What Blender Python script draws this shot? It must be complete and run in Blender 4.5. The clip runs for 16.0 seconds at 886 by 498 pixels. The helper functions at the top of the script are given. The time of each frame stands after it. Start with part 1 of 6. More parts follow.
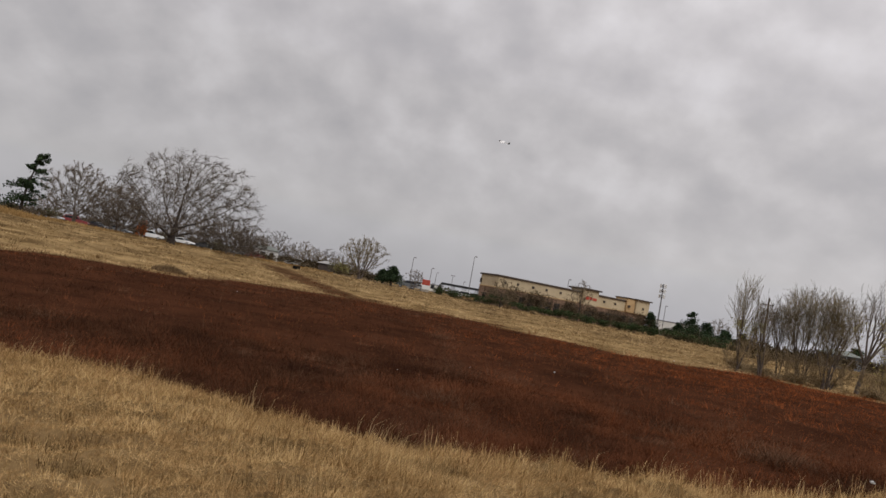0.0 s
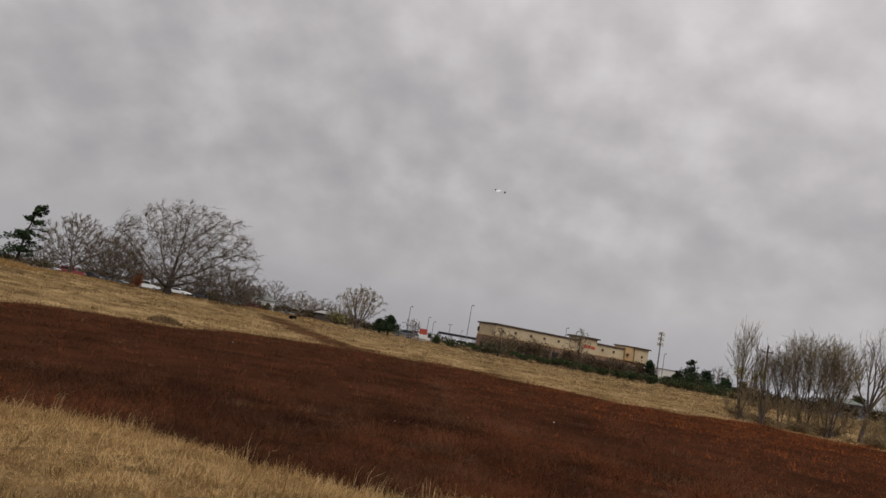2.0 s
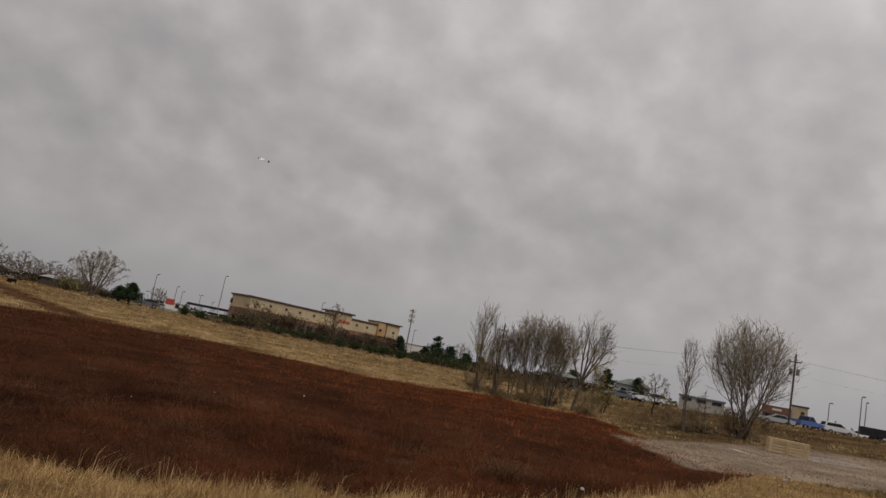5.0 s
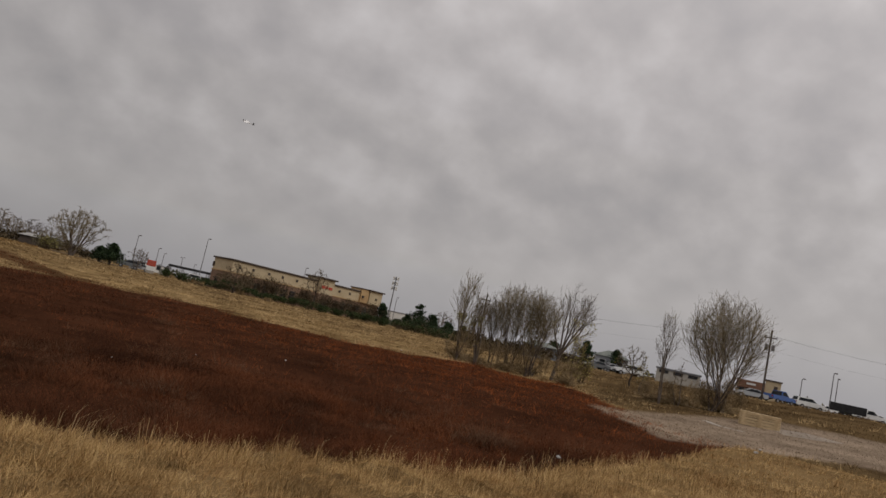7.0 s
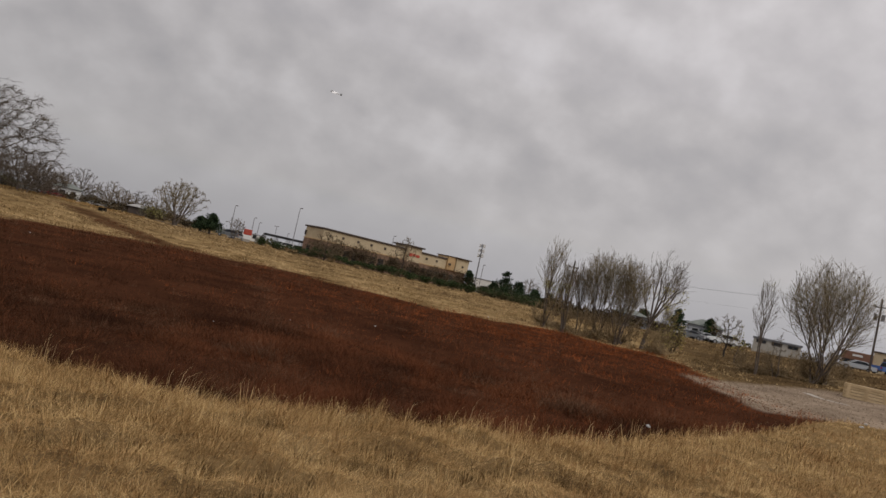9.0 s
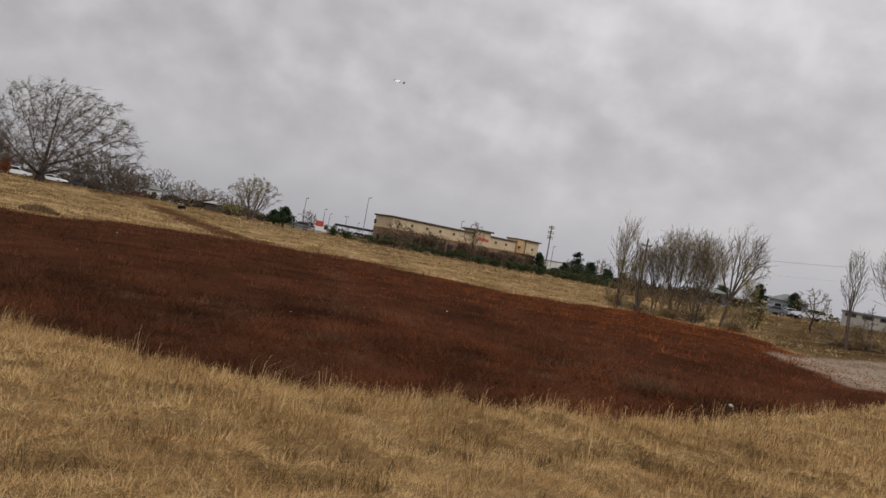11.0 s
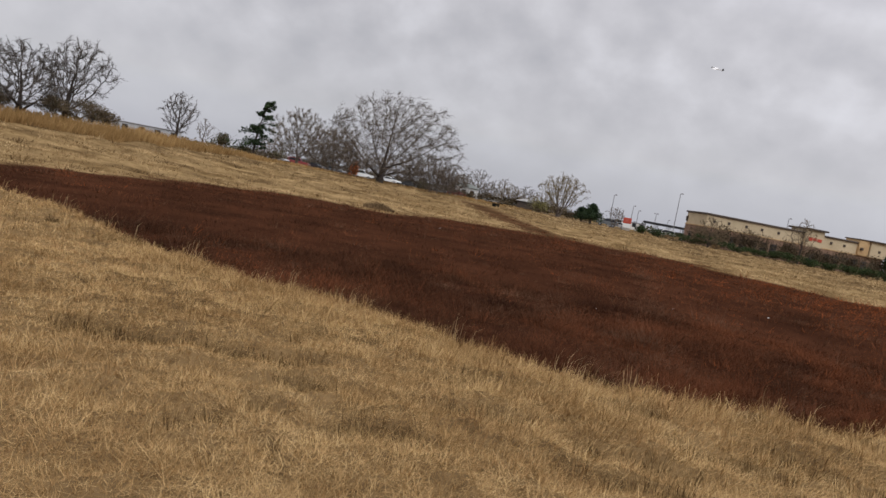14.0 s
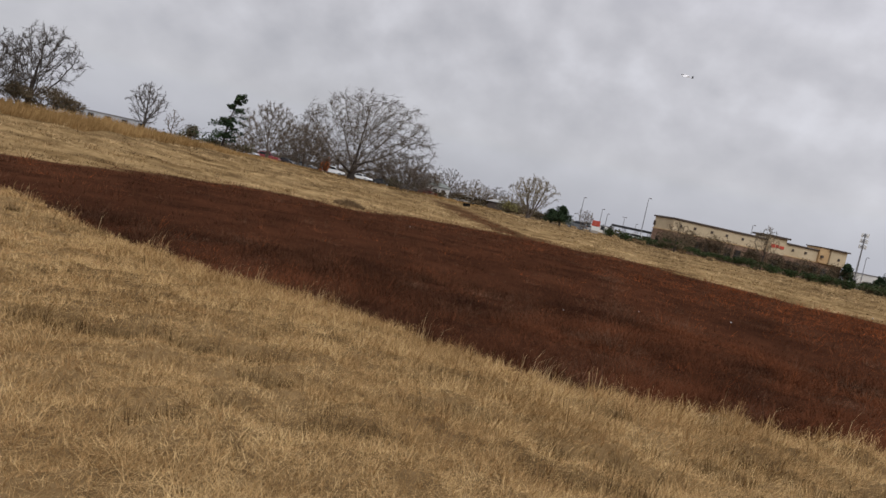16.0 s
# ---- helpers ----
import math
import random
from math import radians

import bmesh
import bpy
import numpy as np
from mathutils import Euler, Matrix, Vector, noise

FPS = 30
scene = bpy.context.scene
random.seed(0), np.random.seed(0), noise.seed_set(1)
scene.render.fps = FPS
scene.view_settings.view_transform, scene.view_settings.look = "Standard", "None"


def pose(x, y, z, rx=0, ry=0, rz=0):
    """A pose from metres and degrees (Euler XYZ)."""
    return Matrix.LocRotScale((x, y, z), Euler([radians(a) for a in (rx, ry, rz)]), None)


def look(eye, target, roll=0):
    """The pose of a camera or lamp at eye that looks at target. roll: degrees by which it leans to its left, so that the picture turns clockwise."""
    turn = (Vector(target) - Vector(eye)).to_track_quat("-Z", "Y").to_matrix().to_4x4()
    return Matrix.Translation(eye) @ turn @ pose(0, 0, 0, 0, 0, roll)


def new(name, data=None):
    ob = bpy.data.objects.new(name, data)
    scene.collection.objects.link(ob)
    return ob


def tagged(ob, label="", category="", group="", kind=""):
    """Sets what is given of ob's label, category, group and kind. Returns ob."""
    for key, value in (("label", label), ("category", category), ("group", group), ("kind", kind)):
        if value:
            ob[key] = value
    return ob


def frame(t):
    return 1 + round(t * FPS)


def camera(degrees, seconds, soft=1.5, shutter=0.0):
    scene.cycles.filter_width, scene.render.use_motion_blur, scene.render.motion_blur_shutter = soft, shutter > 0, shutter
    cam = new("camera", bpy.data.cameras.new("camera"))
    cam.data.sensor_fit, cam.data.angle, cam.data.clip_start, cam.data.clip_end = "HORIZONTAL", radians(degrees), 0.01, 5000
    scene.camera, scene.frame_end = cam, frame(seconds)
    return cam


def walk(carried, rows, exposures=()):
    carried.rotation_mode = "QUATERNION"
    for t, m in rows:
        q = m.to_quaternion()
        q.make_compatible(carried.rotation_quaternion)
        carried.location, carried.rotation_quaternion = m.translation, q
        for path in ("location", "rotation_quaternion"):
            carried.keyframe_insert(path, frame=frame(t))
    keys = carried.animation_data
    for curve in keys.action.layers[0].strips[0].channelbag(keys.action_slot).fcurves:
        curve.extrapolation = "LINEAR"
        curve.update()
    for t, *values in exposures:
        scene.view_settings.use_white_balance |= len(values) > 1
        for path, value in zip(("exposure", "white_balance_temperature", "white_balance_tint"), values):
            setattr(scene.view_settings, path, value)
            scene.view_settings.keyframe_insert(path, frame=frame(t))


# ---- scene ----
import collections

cam = camera(64.2, 16.0)
PATH = [
    (0.0, pose(0, 0, 1.7, 93.35, -10.30, 0.05)),
    (0.5, pose(0, 0, 1.7, 94.00, -10.85, 0.09)),
    (1.0, pose(0, 0, 1.7, 94.46, -11.04, -0.38)),
    (1.5, pose(0, 0, 1.7, 96.06, -10.57, -0.29)),
    (2.0, pose(0, 0, 1.7, 97.34, -9.93, -0.17)),
    (2.5, pose(0, 0, 1.7, 97.92, -10.08, -0.83)),
    (3.0, pose(0, 0, 1.7, 99.15, -10.32, -1.80)),
    (3.5, pose(0, 0, 1.7, 100.73, -11.39, -5.48)),
    (4.0, pose(0, 0, 1.7, 100.88, -12.37, -10.85)),
    (4.5, pose(0, 0, 1.7, 100.41, -10.44, -16.74)),
    (5.0, pose(0, 0, 1.7, 98.92, -10.86, -20.05)),
    (5.2, pose(0, 0, 1.7, 98.50, -10.59, -21.03)),
    (7.3, pose(0, 0, 1.7, 96.03, -12.50, -21.27)),
    (7.5, pose(0, 0, 1.7, 95.46, -12.79, -20.13)),
    (8.0, pose(0, 0, 1.7, 94.65, -12.89, -17.43)),
    (8.5, pose(0, 0, 1.7, 93.67, -11.49, -15.02)),
    (8.7, pose(0, 0, 1.7, 93.03, -11.99, -14.84)),
    (10.8, pose(0, 0, 1.7, 90.74, -10.73, -9.93)),
    (11.0, pose(0, 0, 1.7, 90.13, -10.21, -8.64)),
    (11.5, pose(0, 0, 1.7, 89.50, -9.64, -3.62)),
    (12.0, pose(0, 0, 1.7, 88.26, -9.40, 1.58)),
    (12.5, pose(0, 0, 1.7, 87.36, -9.40, 5.44)),
    (13.0, pose(0, 0, 1.7, 86.31, -9.76, 8.37)),
    (13.5, pose(0, 0, 1.7, 85.76, -10.04, 12.48)),
    (14.0, pose(0, 0, 1.7, 85.35, -10.44, 16.30)),
    (14.5, pose(0, 0, 1.7, 86.66, -10.49, 17.69)),
    (15.0, pose(0, 0, 1.7, 85.74, -11.19, 17.88)),
    (15.5, pose(0, 0, 1.7, 84.44, -11.43, 17.39)),
    (16.0, pose(0, 0, 1.7, 85.72, -11.89, 13.92)),
]
EXPOSURES = [(0.0, -0.04, 6500, 10), (2.0, -0.21, 6550, 10), (3.5, -0.42, 6650, 10), (5.0, -0.48, 6700, 10), (7.5, -0.48, 6700, 10), (8.5, -0.32, 6600, 10), (11.0, 0.0, 6450, 10), (12.5, 0.09, 6300, 10), (14.0, 0.2, 6200, 10), (16.0, 0.16, 6150, 10)]
walk(cam, PATH, EXPOSURES)

# ---- light ----
SUN_EL, SUN_AZ = 48, 150
world = bpy.data.worlds.new("overcast")
scene.world = world
world.use_nodes = True
wt = world.node_tree
wt.nodes.clear()


def wn(kind, **values):
    n = wt.nodes.new(kind)
    for key, value in values.items():
        n.inputs[key].default_value = value
    return n


def wmath(op, a, b=None, c=None):
    n = wt.nodes.new("ShaderNodeMath")
    n.operation = op
    for i, v in enumerate((a, b, c)):
        if v is None:
            continue
        if isinstance(v, (int, float)):
            n.inputs[i].default_value = v
        else:
            wt.links.new(v, n.inputs[i])
    return n.outputs[0]


def wramp(value, stops):
    n = wt.nodes.new("ShaderNodeValToRGB")
    n.color_ramp.interpolation = "B_SPLINE"
    while len(n.color_ramp.elements) < len(stops):
        n.color_ramp.elements.new(0.5)
    for e, (at, col) in zip(n.color_ramp.elements, stops):
        e.position, e.color = at, (*col, 1)
    wt.links.new(value, n.inputs[0])
    return n.outputs[0]


co = wt.nodes.new("ShaderNodeTexCoord")
sep = wt.nodes.new("ShaderNodeSeparateXYZ")
wt.links.new(co.outputs["Generated"], sep.inputs[0])
up = wmath("MAXIMUM", sep.outputs[2], 0.0)
depth = wmath("ADD", up, 0.75)
sheet = wt.nodes.new("ShaderNodeCombineXYZ")
wt.links.new(wmath("DIVIDE", sep.outputs[0], depth), sheet.inputs[0])
wt.links.new(wmath("DIVIDE", sep.outputs[1], depth), sheet.inputs[1])
sheet.inputs[2].default_value = 3.7
puffs = wn("ShaderNodeTexNoise", Scale=13.0, Detail=6.0, Roughness=0.47, Distortion=0.0)
banks = wn("ShaderNodeTexNoise", Scale=4.0, Detail=2.0, Roughness=0.5, Distortion=0.1)
for n in (puffs, banks):
    wt.links.new(sheet.outputs[0], n.inputs["Vector"])
fade = wmath("MINIMUM", wmath("MULTIPLY", up, 5.0), 1.0)
lumps = wmath("ADD", wmath("MULTIPLY", wmath("SUBTRACT", puffs.outputs["Fac"], 0.5), 0.58),
              wmath("MULTIPLY", wmath("SUBTRACT", banks.outputs["Fac"], 0.5), 0.40))
lumps = wmath("ADD", wmath("MULTIPLY", lumps, fade), 0.5)
clouds = wramp(lumps, [(0.22, (0.38, 0.370, 0.385)), (0.42, (0.468, 0.448, 0.453)), (0.58, (0.565, 0.540, 0.543)), (0.80, (0.74, 0.72, 0.735))])
# an overcast sky is brightest overhead
lift = wmath("ADD", wmath("MULTIPLY", wmath("POWER", up, 2.5), 2.2), 1.0)
# the cover is thinner, and so lighter, towards +x
lift = wmath("MULTIPLY", lift, wmath("ADD", wmath("MULTIPLY", wmath("MAXIMUM", sep.outputs[0], -0.25), 0.20), wmath("ADD", wmath("MULTIPLY", wmath("MAXIMUM", wmath("SUBTRACT", -0.45, sep.outputs[0]), 0.0), 0.4), 0.985)))
# a pale band just over the horizon, duller right at it
low = wramp(up, [(0.0, (0.80, 0.825, 0.885)), (0.05, (0.91, 0.925, 0.955)), (0.13, (1.10, 1.10, 1.10)), (0.30, (0.97, 0.97, 0.98))])
mixed = wt.nodes.new("ShaderNodeVectorMath")
mixed.operation = "MULTIPLY"
wt.links.new(clouds, mixed.inputs[0])
wt.links.new(low, mixed.inputs[1])
scaled = wt.nodes.new("ShaderNodeVectorMath")
scaled.operation = "SCALE"
wt.links.new(mixed.outputs[0], scaled.inputs[0])
wt.links.new(lift, scaled.inputs["Scale"])
sky = wt.nodes.new("ShaderNodeTexSky")
sky.sky_type, sky.sun_disc = "NISHITA", False
sky.sun_elevation, sky.sun_rotation = radians(SUN_EL), radians(SUN_AZ)
clear = wn("ShaderNodeBackground", Strength=0.06)
wt.links.new(sky.outputs[0], clear.inputs[0])
cover = wn("ShaderNodeBackground", Strength=1.0)
wt.links.new(scaled.outputs[0], cover.inputs[0])
blend = wn("ShaderNodeMixShader", Fac=0.93)
wt.links.new(clear.outputs[0], blend.inputs[1])
wt.links.new(cover.outputs[0], blend.inputs[2])
wo = wt.nodes.new("ShaderNodeOutputWorld")
wt.links.new(blend.outputs[0], wo.inputs[0])

sun = new("sun", bpy.data.lights.new("sun", "SUN"))
sun.data.energy, sun.data.angle, sun.data.color = 1.2, radians(35), (1.0, 0.96, 0.9)
sun_from = Vector((math.sin(radians(SUN_AZ)) * math.cos(radians(SUN_EL)), math.cos(radians(SUN_AZ)) * math.cos(radians(SUN_EL)), math.sin(radians(SUN_EL))))
sun.matrix_world = look(sun_from * 50, (0, 0, 0))


# ---- materials ----
def material(name, dark, light, scale=3.0, rough=0.85, bump=0.3, fine=8.0, metal=0.0, island=0.0, objects=0.0, spec=0.3, mid=None, contrast=2.2):
    """Two colours mixed by noise at two scales, with wear in roughness and relief; island or objects: variation piece by piece."""
    m = bpy.data.materials.new(name)
    m.use_nodes = True
    nt = m.node_tree
    b = nt.nodes["Principled BSDF"]
    tc = nt.nodes.new("ShaderNodeTexCoord")
    big = nt.nodes.new("ShaderNodeTexNoise")
    small = nt.nodes.new("ShaderNodeTexNoise")
    big.inputs["Scale"].default_value, big.inputs["Detail"].default_value = scale, 4
    small.inputs["Scale"].default_value, small.inputs["Detail"].default_value = scale * fine, 3
    for n in (big, small):
        nt.links.new(tc.outputs["Object"], n.inputs["Vector"])

    def add(op, x, y):
        k = nt.nodes.new("ShaderNodeMath")
        k.operation = op
        for i, v in enumerate((x, y)):
            if isinstance(v, (int, float)):
                k.inputs[i].default_value = v
            else:
                nt.links.new(v, k.inputs[i])
        return k.outputs[0]

    value = add("ADD", add("MULTIPLY", big.outputs["Fac"], 0.6), add("MULTIPLY", small.outputs["Fac"], 0.4))
    value = add("MULTIPLY_ADD", add("SUBTRACT", value, 0.5), contrast)
    value.node.inputs[2].default_value = 0.5
    if island:
        g = nt.nodes.new("ShaderNodeNewGeometry")
        value = add("ADD", value, add("MULTIPLY", add("SUBTRACT", g.outputs["Random Per Island"], 0.5), island))
    if objects:
        g = nt.nodes.new("ShaderNodeObjectInfo")
        value = add("ADD", value, add("MULTIPLY", add("SUBTRACT", g.outputs["Random"], 0.5), objects))
    ramp = nt.nodes.new("ShaderNodeValToRGB")
    ramp.color_ramp.elements[0].position, ramp.color_ramp.elements[0].color = 0.15, (*dark, 1)
    ramp.color_ramp.elements[1].position, ramp.color_ramp.elements[1].color = 0.85, (*light, 1)
    if mid:
        e = ramp.color_ramp.elements.new(0.5)
        e.color = (*mid, 1)
    nt.links.new(value, ramp.inputs[0])
    nt.links.new(ramp.outputs[0], b.inputs["Base Color"])
    b.inputs["Roughness"].default_value, b.inputs["Metallic"].default_value = rough, metal
    b.inputs["Specular IOR Level"].default_value = spec
    if bump:
        bp = nt.nodes.new("ShaderNodeBump")
        bp.inputs["Strength"].default_value, bp.inputs["Distance"].default_value = bump, 0.02
        nt.links.new(small.outputs["Fac"], bp.inputs["Height"])
        nt.links.new(bp.outputs[0], b.inputs["Normal"])
    return m


STRAW = material("dry_straw", (0.2232, 0.1311, 0.0522), (0.5985, 0.4246, 0.2042), 0.9, 0.8, 0, 3.5, island=0.62, spec=0.05, mid=(0.3895, 0.2489, 0.1064), contrast=1.7)
# thatch brown with the shade of the turf hollows put into its colour
SHADE_THATCH = material("shade_brown_thatch", (0.080, 0.050, 0.022), (0.25, 0.165, 0.074), 0.9, 0.9, 0, 4, island=0.6, spec=0.0)
RUSSET = material("russet_dry_grass", (0.19, 0.102, 0.040), (0.46, 0.285, 0.125), 0.9, 0.85, 0, 4, island=0.35, spec=0.03)
SEED = material("pale_seed_stalk", (0.36, 0.24, 0.11), (0.64, 0.48, 0.26), 0.6, 0.8, 0, 5, island=0.7, spec=0.05)
RUST = material("rust_brown_weed", (0.043, 0.0195, 0.0115), (0.170, 0.064, 0.030), 0.35, 0.9, 0, 1.6, island=0.25, spec=0.0, mid=(0.112, 0.0425, 0.0208), contrast=3.0)
DARK_RUST = material("dark_umber_weed", (0.032, 0.016, 0.010), (0.105, 0.047, 0.025), 0.35, 0.9, 0, 1.6, island=0.25, spec=0.0, mid=(0.066, 0.030, 0.0165), contrast=2.4)
GREY_RUST = material("grey_brown_weed", (0.075, 0.042, 0.026), (0.195, 0.115, 0.070), 0.35, 0.9, 0, 1.6, island=0.25, spec=0.0, mid=(0.128, 0.070, 0.042), contrast=2.0)
RED_RUST = material("orange_rust_weed", (0.0960, 0.0333, 0.0141), (0.3456, 0.1024, 0.0333), 0.3, 0.9, 0, 1.6, island=0.4, spec=0.0, mid=(0.1920, 0.0614, 0.0237), contrast=2.6)
TAN = material("far_dry_grass", (0.21, 0.134, 0.060), (0.54, 0.40, 0.215), 0.13, 0.85, 0, 1.1, island=0.2, spec=0.0, mid=(0.275, 0.182, 0.084), contrast=3.6)
PALE_TUSSOCK = material("pale_straw_tussock", (0.27, 0.178, 0.085), (0.56, 0.41, 0.22), 0.3, 0.85, 0, 3, island=0.3, spec=0.0, contrast=2.6)
OCHRE = material("tall_ochre_grass", (0.19, 0.11, 0.042), (0.44, 0.29, 0.125), 0.12, 0.85, 0, 7, island=0.35, spec=0.0)
DUN = material("dun_weeds", (0.105, 0.067, 0.033), (0.245, 0.166, 0.084), 0.14, 0.9, 0, 6, island=0.3, spec=0.0, contrast=3.0)
BARK = material("grey_brown_bark", (0.075, 0.058, 0.047), (0.20, 0.165, 0.14), 1.2, 0.9, 0.5, spec=0.05)
TWIG = material("grey_twig", (0.085, 0.067, 0.050), (0.205, 0.166, 0.127), 0.6, 0.9, 0, island=0.5, spec=0.05)
BROWN_TWIG = material("brown_twig", (0.082, 0.060, 0.037), (0.205, 0.157, 0.100), 0.6, 0.9, 0, island=0.5, spec=0.05)
ELM_TWIG = material("dark_grey_elm_twig", (0.062, 0.049, 0.038), (0.165, 0.133, 0.103), 0.6, 0.9, 0, island=0.5, spec=0.05)
DARK_TWIG = material("dark_twig", (0.045, 0.038, 0.032), (0.13, 0.11, 0.094), 0.6, 0.9, 0, island=0.5, spec=0.05)
PALE_TWIG = material("pale_buff_twig", (0.100, 0.077, 0.043), (0.25, 0.198, 0.118), 0.6, 0.9, 0, island=0.5, spec=0.05)
DARK_BARK = material("dark_wet_bark", (0.03, 0.025, 0.022), (0.10, 0.082, 0.07), 1.2, 0.9, 0.5, spec=0.05)
PINE = material("dark_pine_needles", (0.012, 0.022, 0.012), (0.05, 0.075, 0.035), 0.8, 0.8, 0, island=0.6, spec=0.05)
CORNER = material("dull_brown_weeds", (0.085, 0.054, 0.028), (0.20, 0.134, 0.067), 0.14, 0.9, 0, 6, island=0.3, spec=0.0, contrast=3.0)
MOUND = material("dark_brown_weeds", (0.09, 0.058, 0.033), (0.24, 0.165, 0.09), 0.5, 0.9, 0, island=0.5, spec=0.0)
OLIVE_LEAF = material("olive_yellow_leaves", (0.13, 0.115, 0.04), (0.31, 0.275, 0.105), 0.7, 0.85, 0, island=0.6, spec=0.05)
BRUSH = material("dark_dead_brush", (0.026, 0.020, 0.012), (0.095, 0.070, 0.040), 0.5, 0.9, 0, island=0.6, spec=0.05)
HEDGE = material("hedge_leaves", (0.016, 0.028, 0.011), (0.062, 0.088, 0.032), 0.5, 0.75, 0, island=0.7, spec=0.05)
DULL_LEAF = material("dull_olive_leaves", (0.045, 0.045, 0.028), (0.14, 0.125, 0.075), 0.5, 0.85, 0, island=0.7, spec=0.05)
YELLOW_LEAF = material("yellow_autumn_leaves", (0.20, 0.17, 0.035), (0.50, 0.43, 0.11), 0.7, 0.8, 0, island=0.6)
ORANGE_LEAF = material("orange_autumn_leaves", (0.30, 0.07, 0.02), (0.62, 0.20, 0.06), 0.7, 0.8, 0, island=0.6)
STUCCO = material("cream_stucco", (0.42, 0.335, 0.215), (0.55, 0.45, 0.30), 0.25, 0.9, 0.3, 12)
OCHRE_STUCCO = material("ochre_stucco", (0.40, 0.26, 0.13), (0.52, 0.36, 0.19), 0.25, 0.9, 0.3, 12)
BRICK = material("brown_brick_wall", (0.16, 0.095, 0.065), (0.28, 0.18, 0.125), 0.8, 0.9, 0.5, 10)
TRIM = material("dark_brown_trim", (0.045, 0.033, 0.027), (0.085, 0.065, 0.052), 0.8, 0.6, 0.1)
ROOF = material("grey_roof_membrane", (0.22, 0.21, 0.20), (0.34, 0.33, 0.31), 0.4, 0.9, 0.2)
SHINGLE = material("grey_green_shingle", (0.10, 0.115, 0.105), (0.19, 0.20, 0.18), 0.8, 0.95, 0.4)
SIDING = material("pale_grey_siding", (0.30, 0.32, 0.35), (0.44, 0.46, 0.49), 0.5, 0.8, 0.2)
WHITEWALL = material("white_painted_wall", (0.55, 0.54, 0.51), (0.74, 0.73, 0.70), 0.4, 0.8, 0.2)
STEEL = material("galvanised_steel", (0.17, 0.17, 0.175), (0.30, 0.30, 0.31), 1.5, 0.5, 0.1, metal=0.6)
POLE_WOOD = material("weathered_pole_wood", (0.05, 0.04, 0.033), (0.11, 0.09, 0.075), 1.5, 0.9, 0.4)
CABLE = material("black_cable", (0.03, 0.03, 0.03), (0.05, 0.05, 0.05), 2, 0.6, 0)
ASPHALT = material("worn_asphalt", (0.05, 0.05, 0.052), (0.095, 0.093, 0.09), 0.2, 0.97, 0.3, 12, spec=0.0)
CONCRETE = material("pale_concrete", (0.27, 0.24, 0.20), (0.40, 0.36, 0.31), 0.5, 0.9, 0.3, 10)
PALLET = material("raw_pallet_wood", (0.40, 0.29, 0.16), (0.60, 0.46, 0.28), 2.5, 0.8, 0.3, objects=0.5)
GLASS = material("dark_window_glass", (0.012, 0.014, 0.017), (0.03, 0.034, 0.04), 0.5, 0.08, 0, spec=0.6)
RUBBER = material("black_tyre_rubber", (0.012, 0.012, 0.012), (0.03, 0.03, 0.03), 4, 0.85, 0.2)
BLACK = material("black_plastic", (0.012, 0.012, 0.013), (0.03, 0.03, 0.032), 2, 0.6, 0.1)
CHROME = material("dull_alloy", (0.35, 0.35, 0.36), (0.55, 0.55, 0.56), 2, 0.35, 0, metal=0.8)
RED_SIGN = material("red_sign_face", (0.36, 0.04, 0.025), (0.48, 0.075, 0.045), 0.6, 0.5, 0)
WHITE_SIGN = material("white_sign_face", (0.62, 0.62, 0.60), (0.76, 0.76, 0.74), 0.6, 0.5, 0)
LITTER = material("white_paper", (0.34, 0.33, 0.31), (0.58, 0.57, 0.55), 6, 0.8, 0.2)
FOAM = material("white_foam", (0.62, 0.61, 0.60), (0.76, 0.75, 0.74), 2, 0.7, 0.05)
LAMP_RED = material("red_tail_lens", (0.25, 0.01, 0.01), (0.4, 0.02, 0.02), 2, 0.25, 0)
LAMP_CLEAR = material("clear_head_lens", (0.5, 0.5, 0.5), (0.7, 0.7, 0.7), 2, 0.15, 0)


def paint(name, rgb):
    m = material(name, tuple(c * 0.88 for c in rgb), rgb, 0.8, 0.3, 0, spec=0.5)
    m.node_tree.nodes["Principled BSDF"].inputs["Coat Weight"].default_value = 0.5
    return m


WHITE_PAINT = paint("white_car_paint", (0.74, 0.74, 0.73))
SILVER_PAINT = paint("silver_car_paint", (0.38, 0.39, 0.40))
BLUE_PAINT = paint("blue_car_paint", (0.012, 0.075, 0.28))
BLACK_PAINT = paint("black_car_paint", (0.015, 0.015, 0.017))
GREY_PAINT = paint("grey_car_paint", (0.12, 0.125, 0.13))
RED_PAINT = paint("dark_red_car_paint", (0.22, 0.02, 0.02))

# ---- the lie of the land ----
# bearing, where the weed field ends, where the bank levels off, its height there
LAND_AZ = (-180, -90, -60, -50, -40, -31, -21, -7, 3, 15, 19, 24, 32, 35, 40, 47, 52, 90, 180)
LAND_END = (25, 25, 27, 29, 34, 41, 44, 55, 52, 45, 45.5, 53.5, 52, 40, 30, 28, 28, 28, 25)
LAND_TOP = (60, 60, 60, 60, 80, 95, 95, 125, 130, 120, 105, 95, 95, 92, 80, 75, 75, 70, 60)
LAND_Z = (0.4, 0.8, 1.1, 1.15, 1.75, 1.5, 1.3, 0.95, 0.5, 0.3, 0.3, 0.3, 0.9, 1.05, 1.3, 1.8, 2.0, 1.4, 0.4)
EDGE_AZ = (-70, -57, -49, -40, -33, -24, -13, -3, 6, 17, 25, 30, 37, 41, 44, 46)
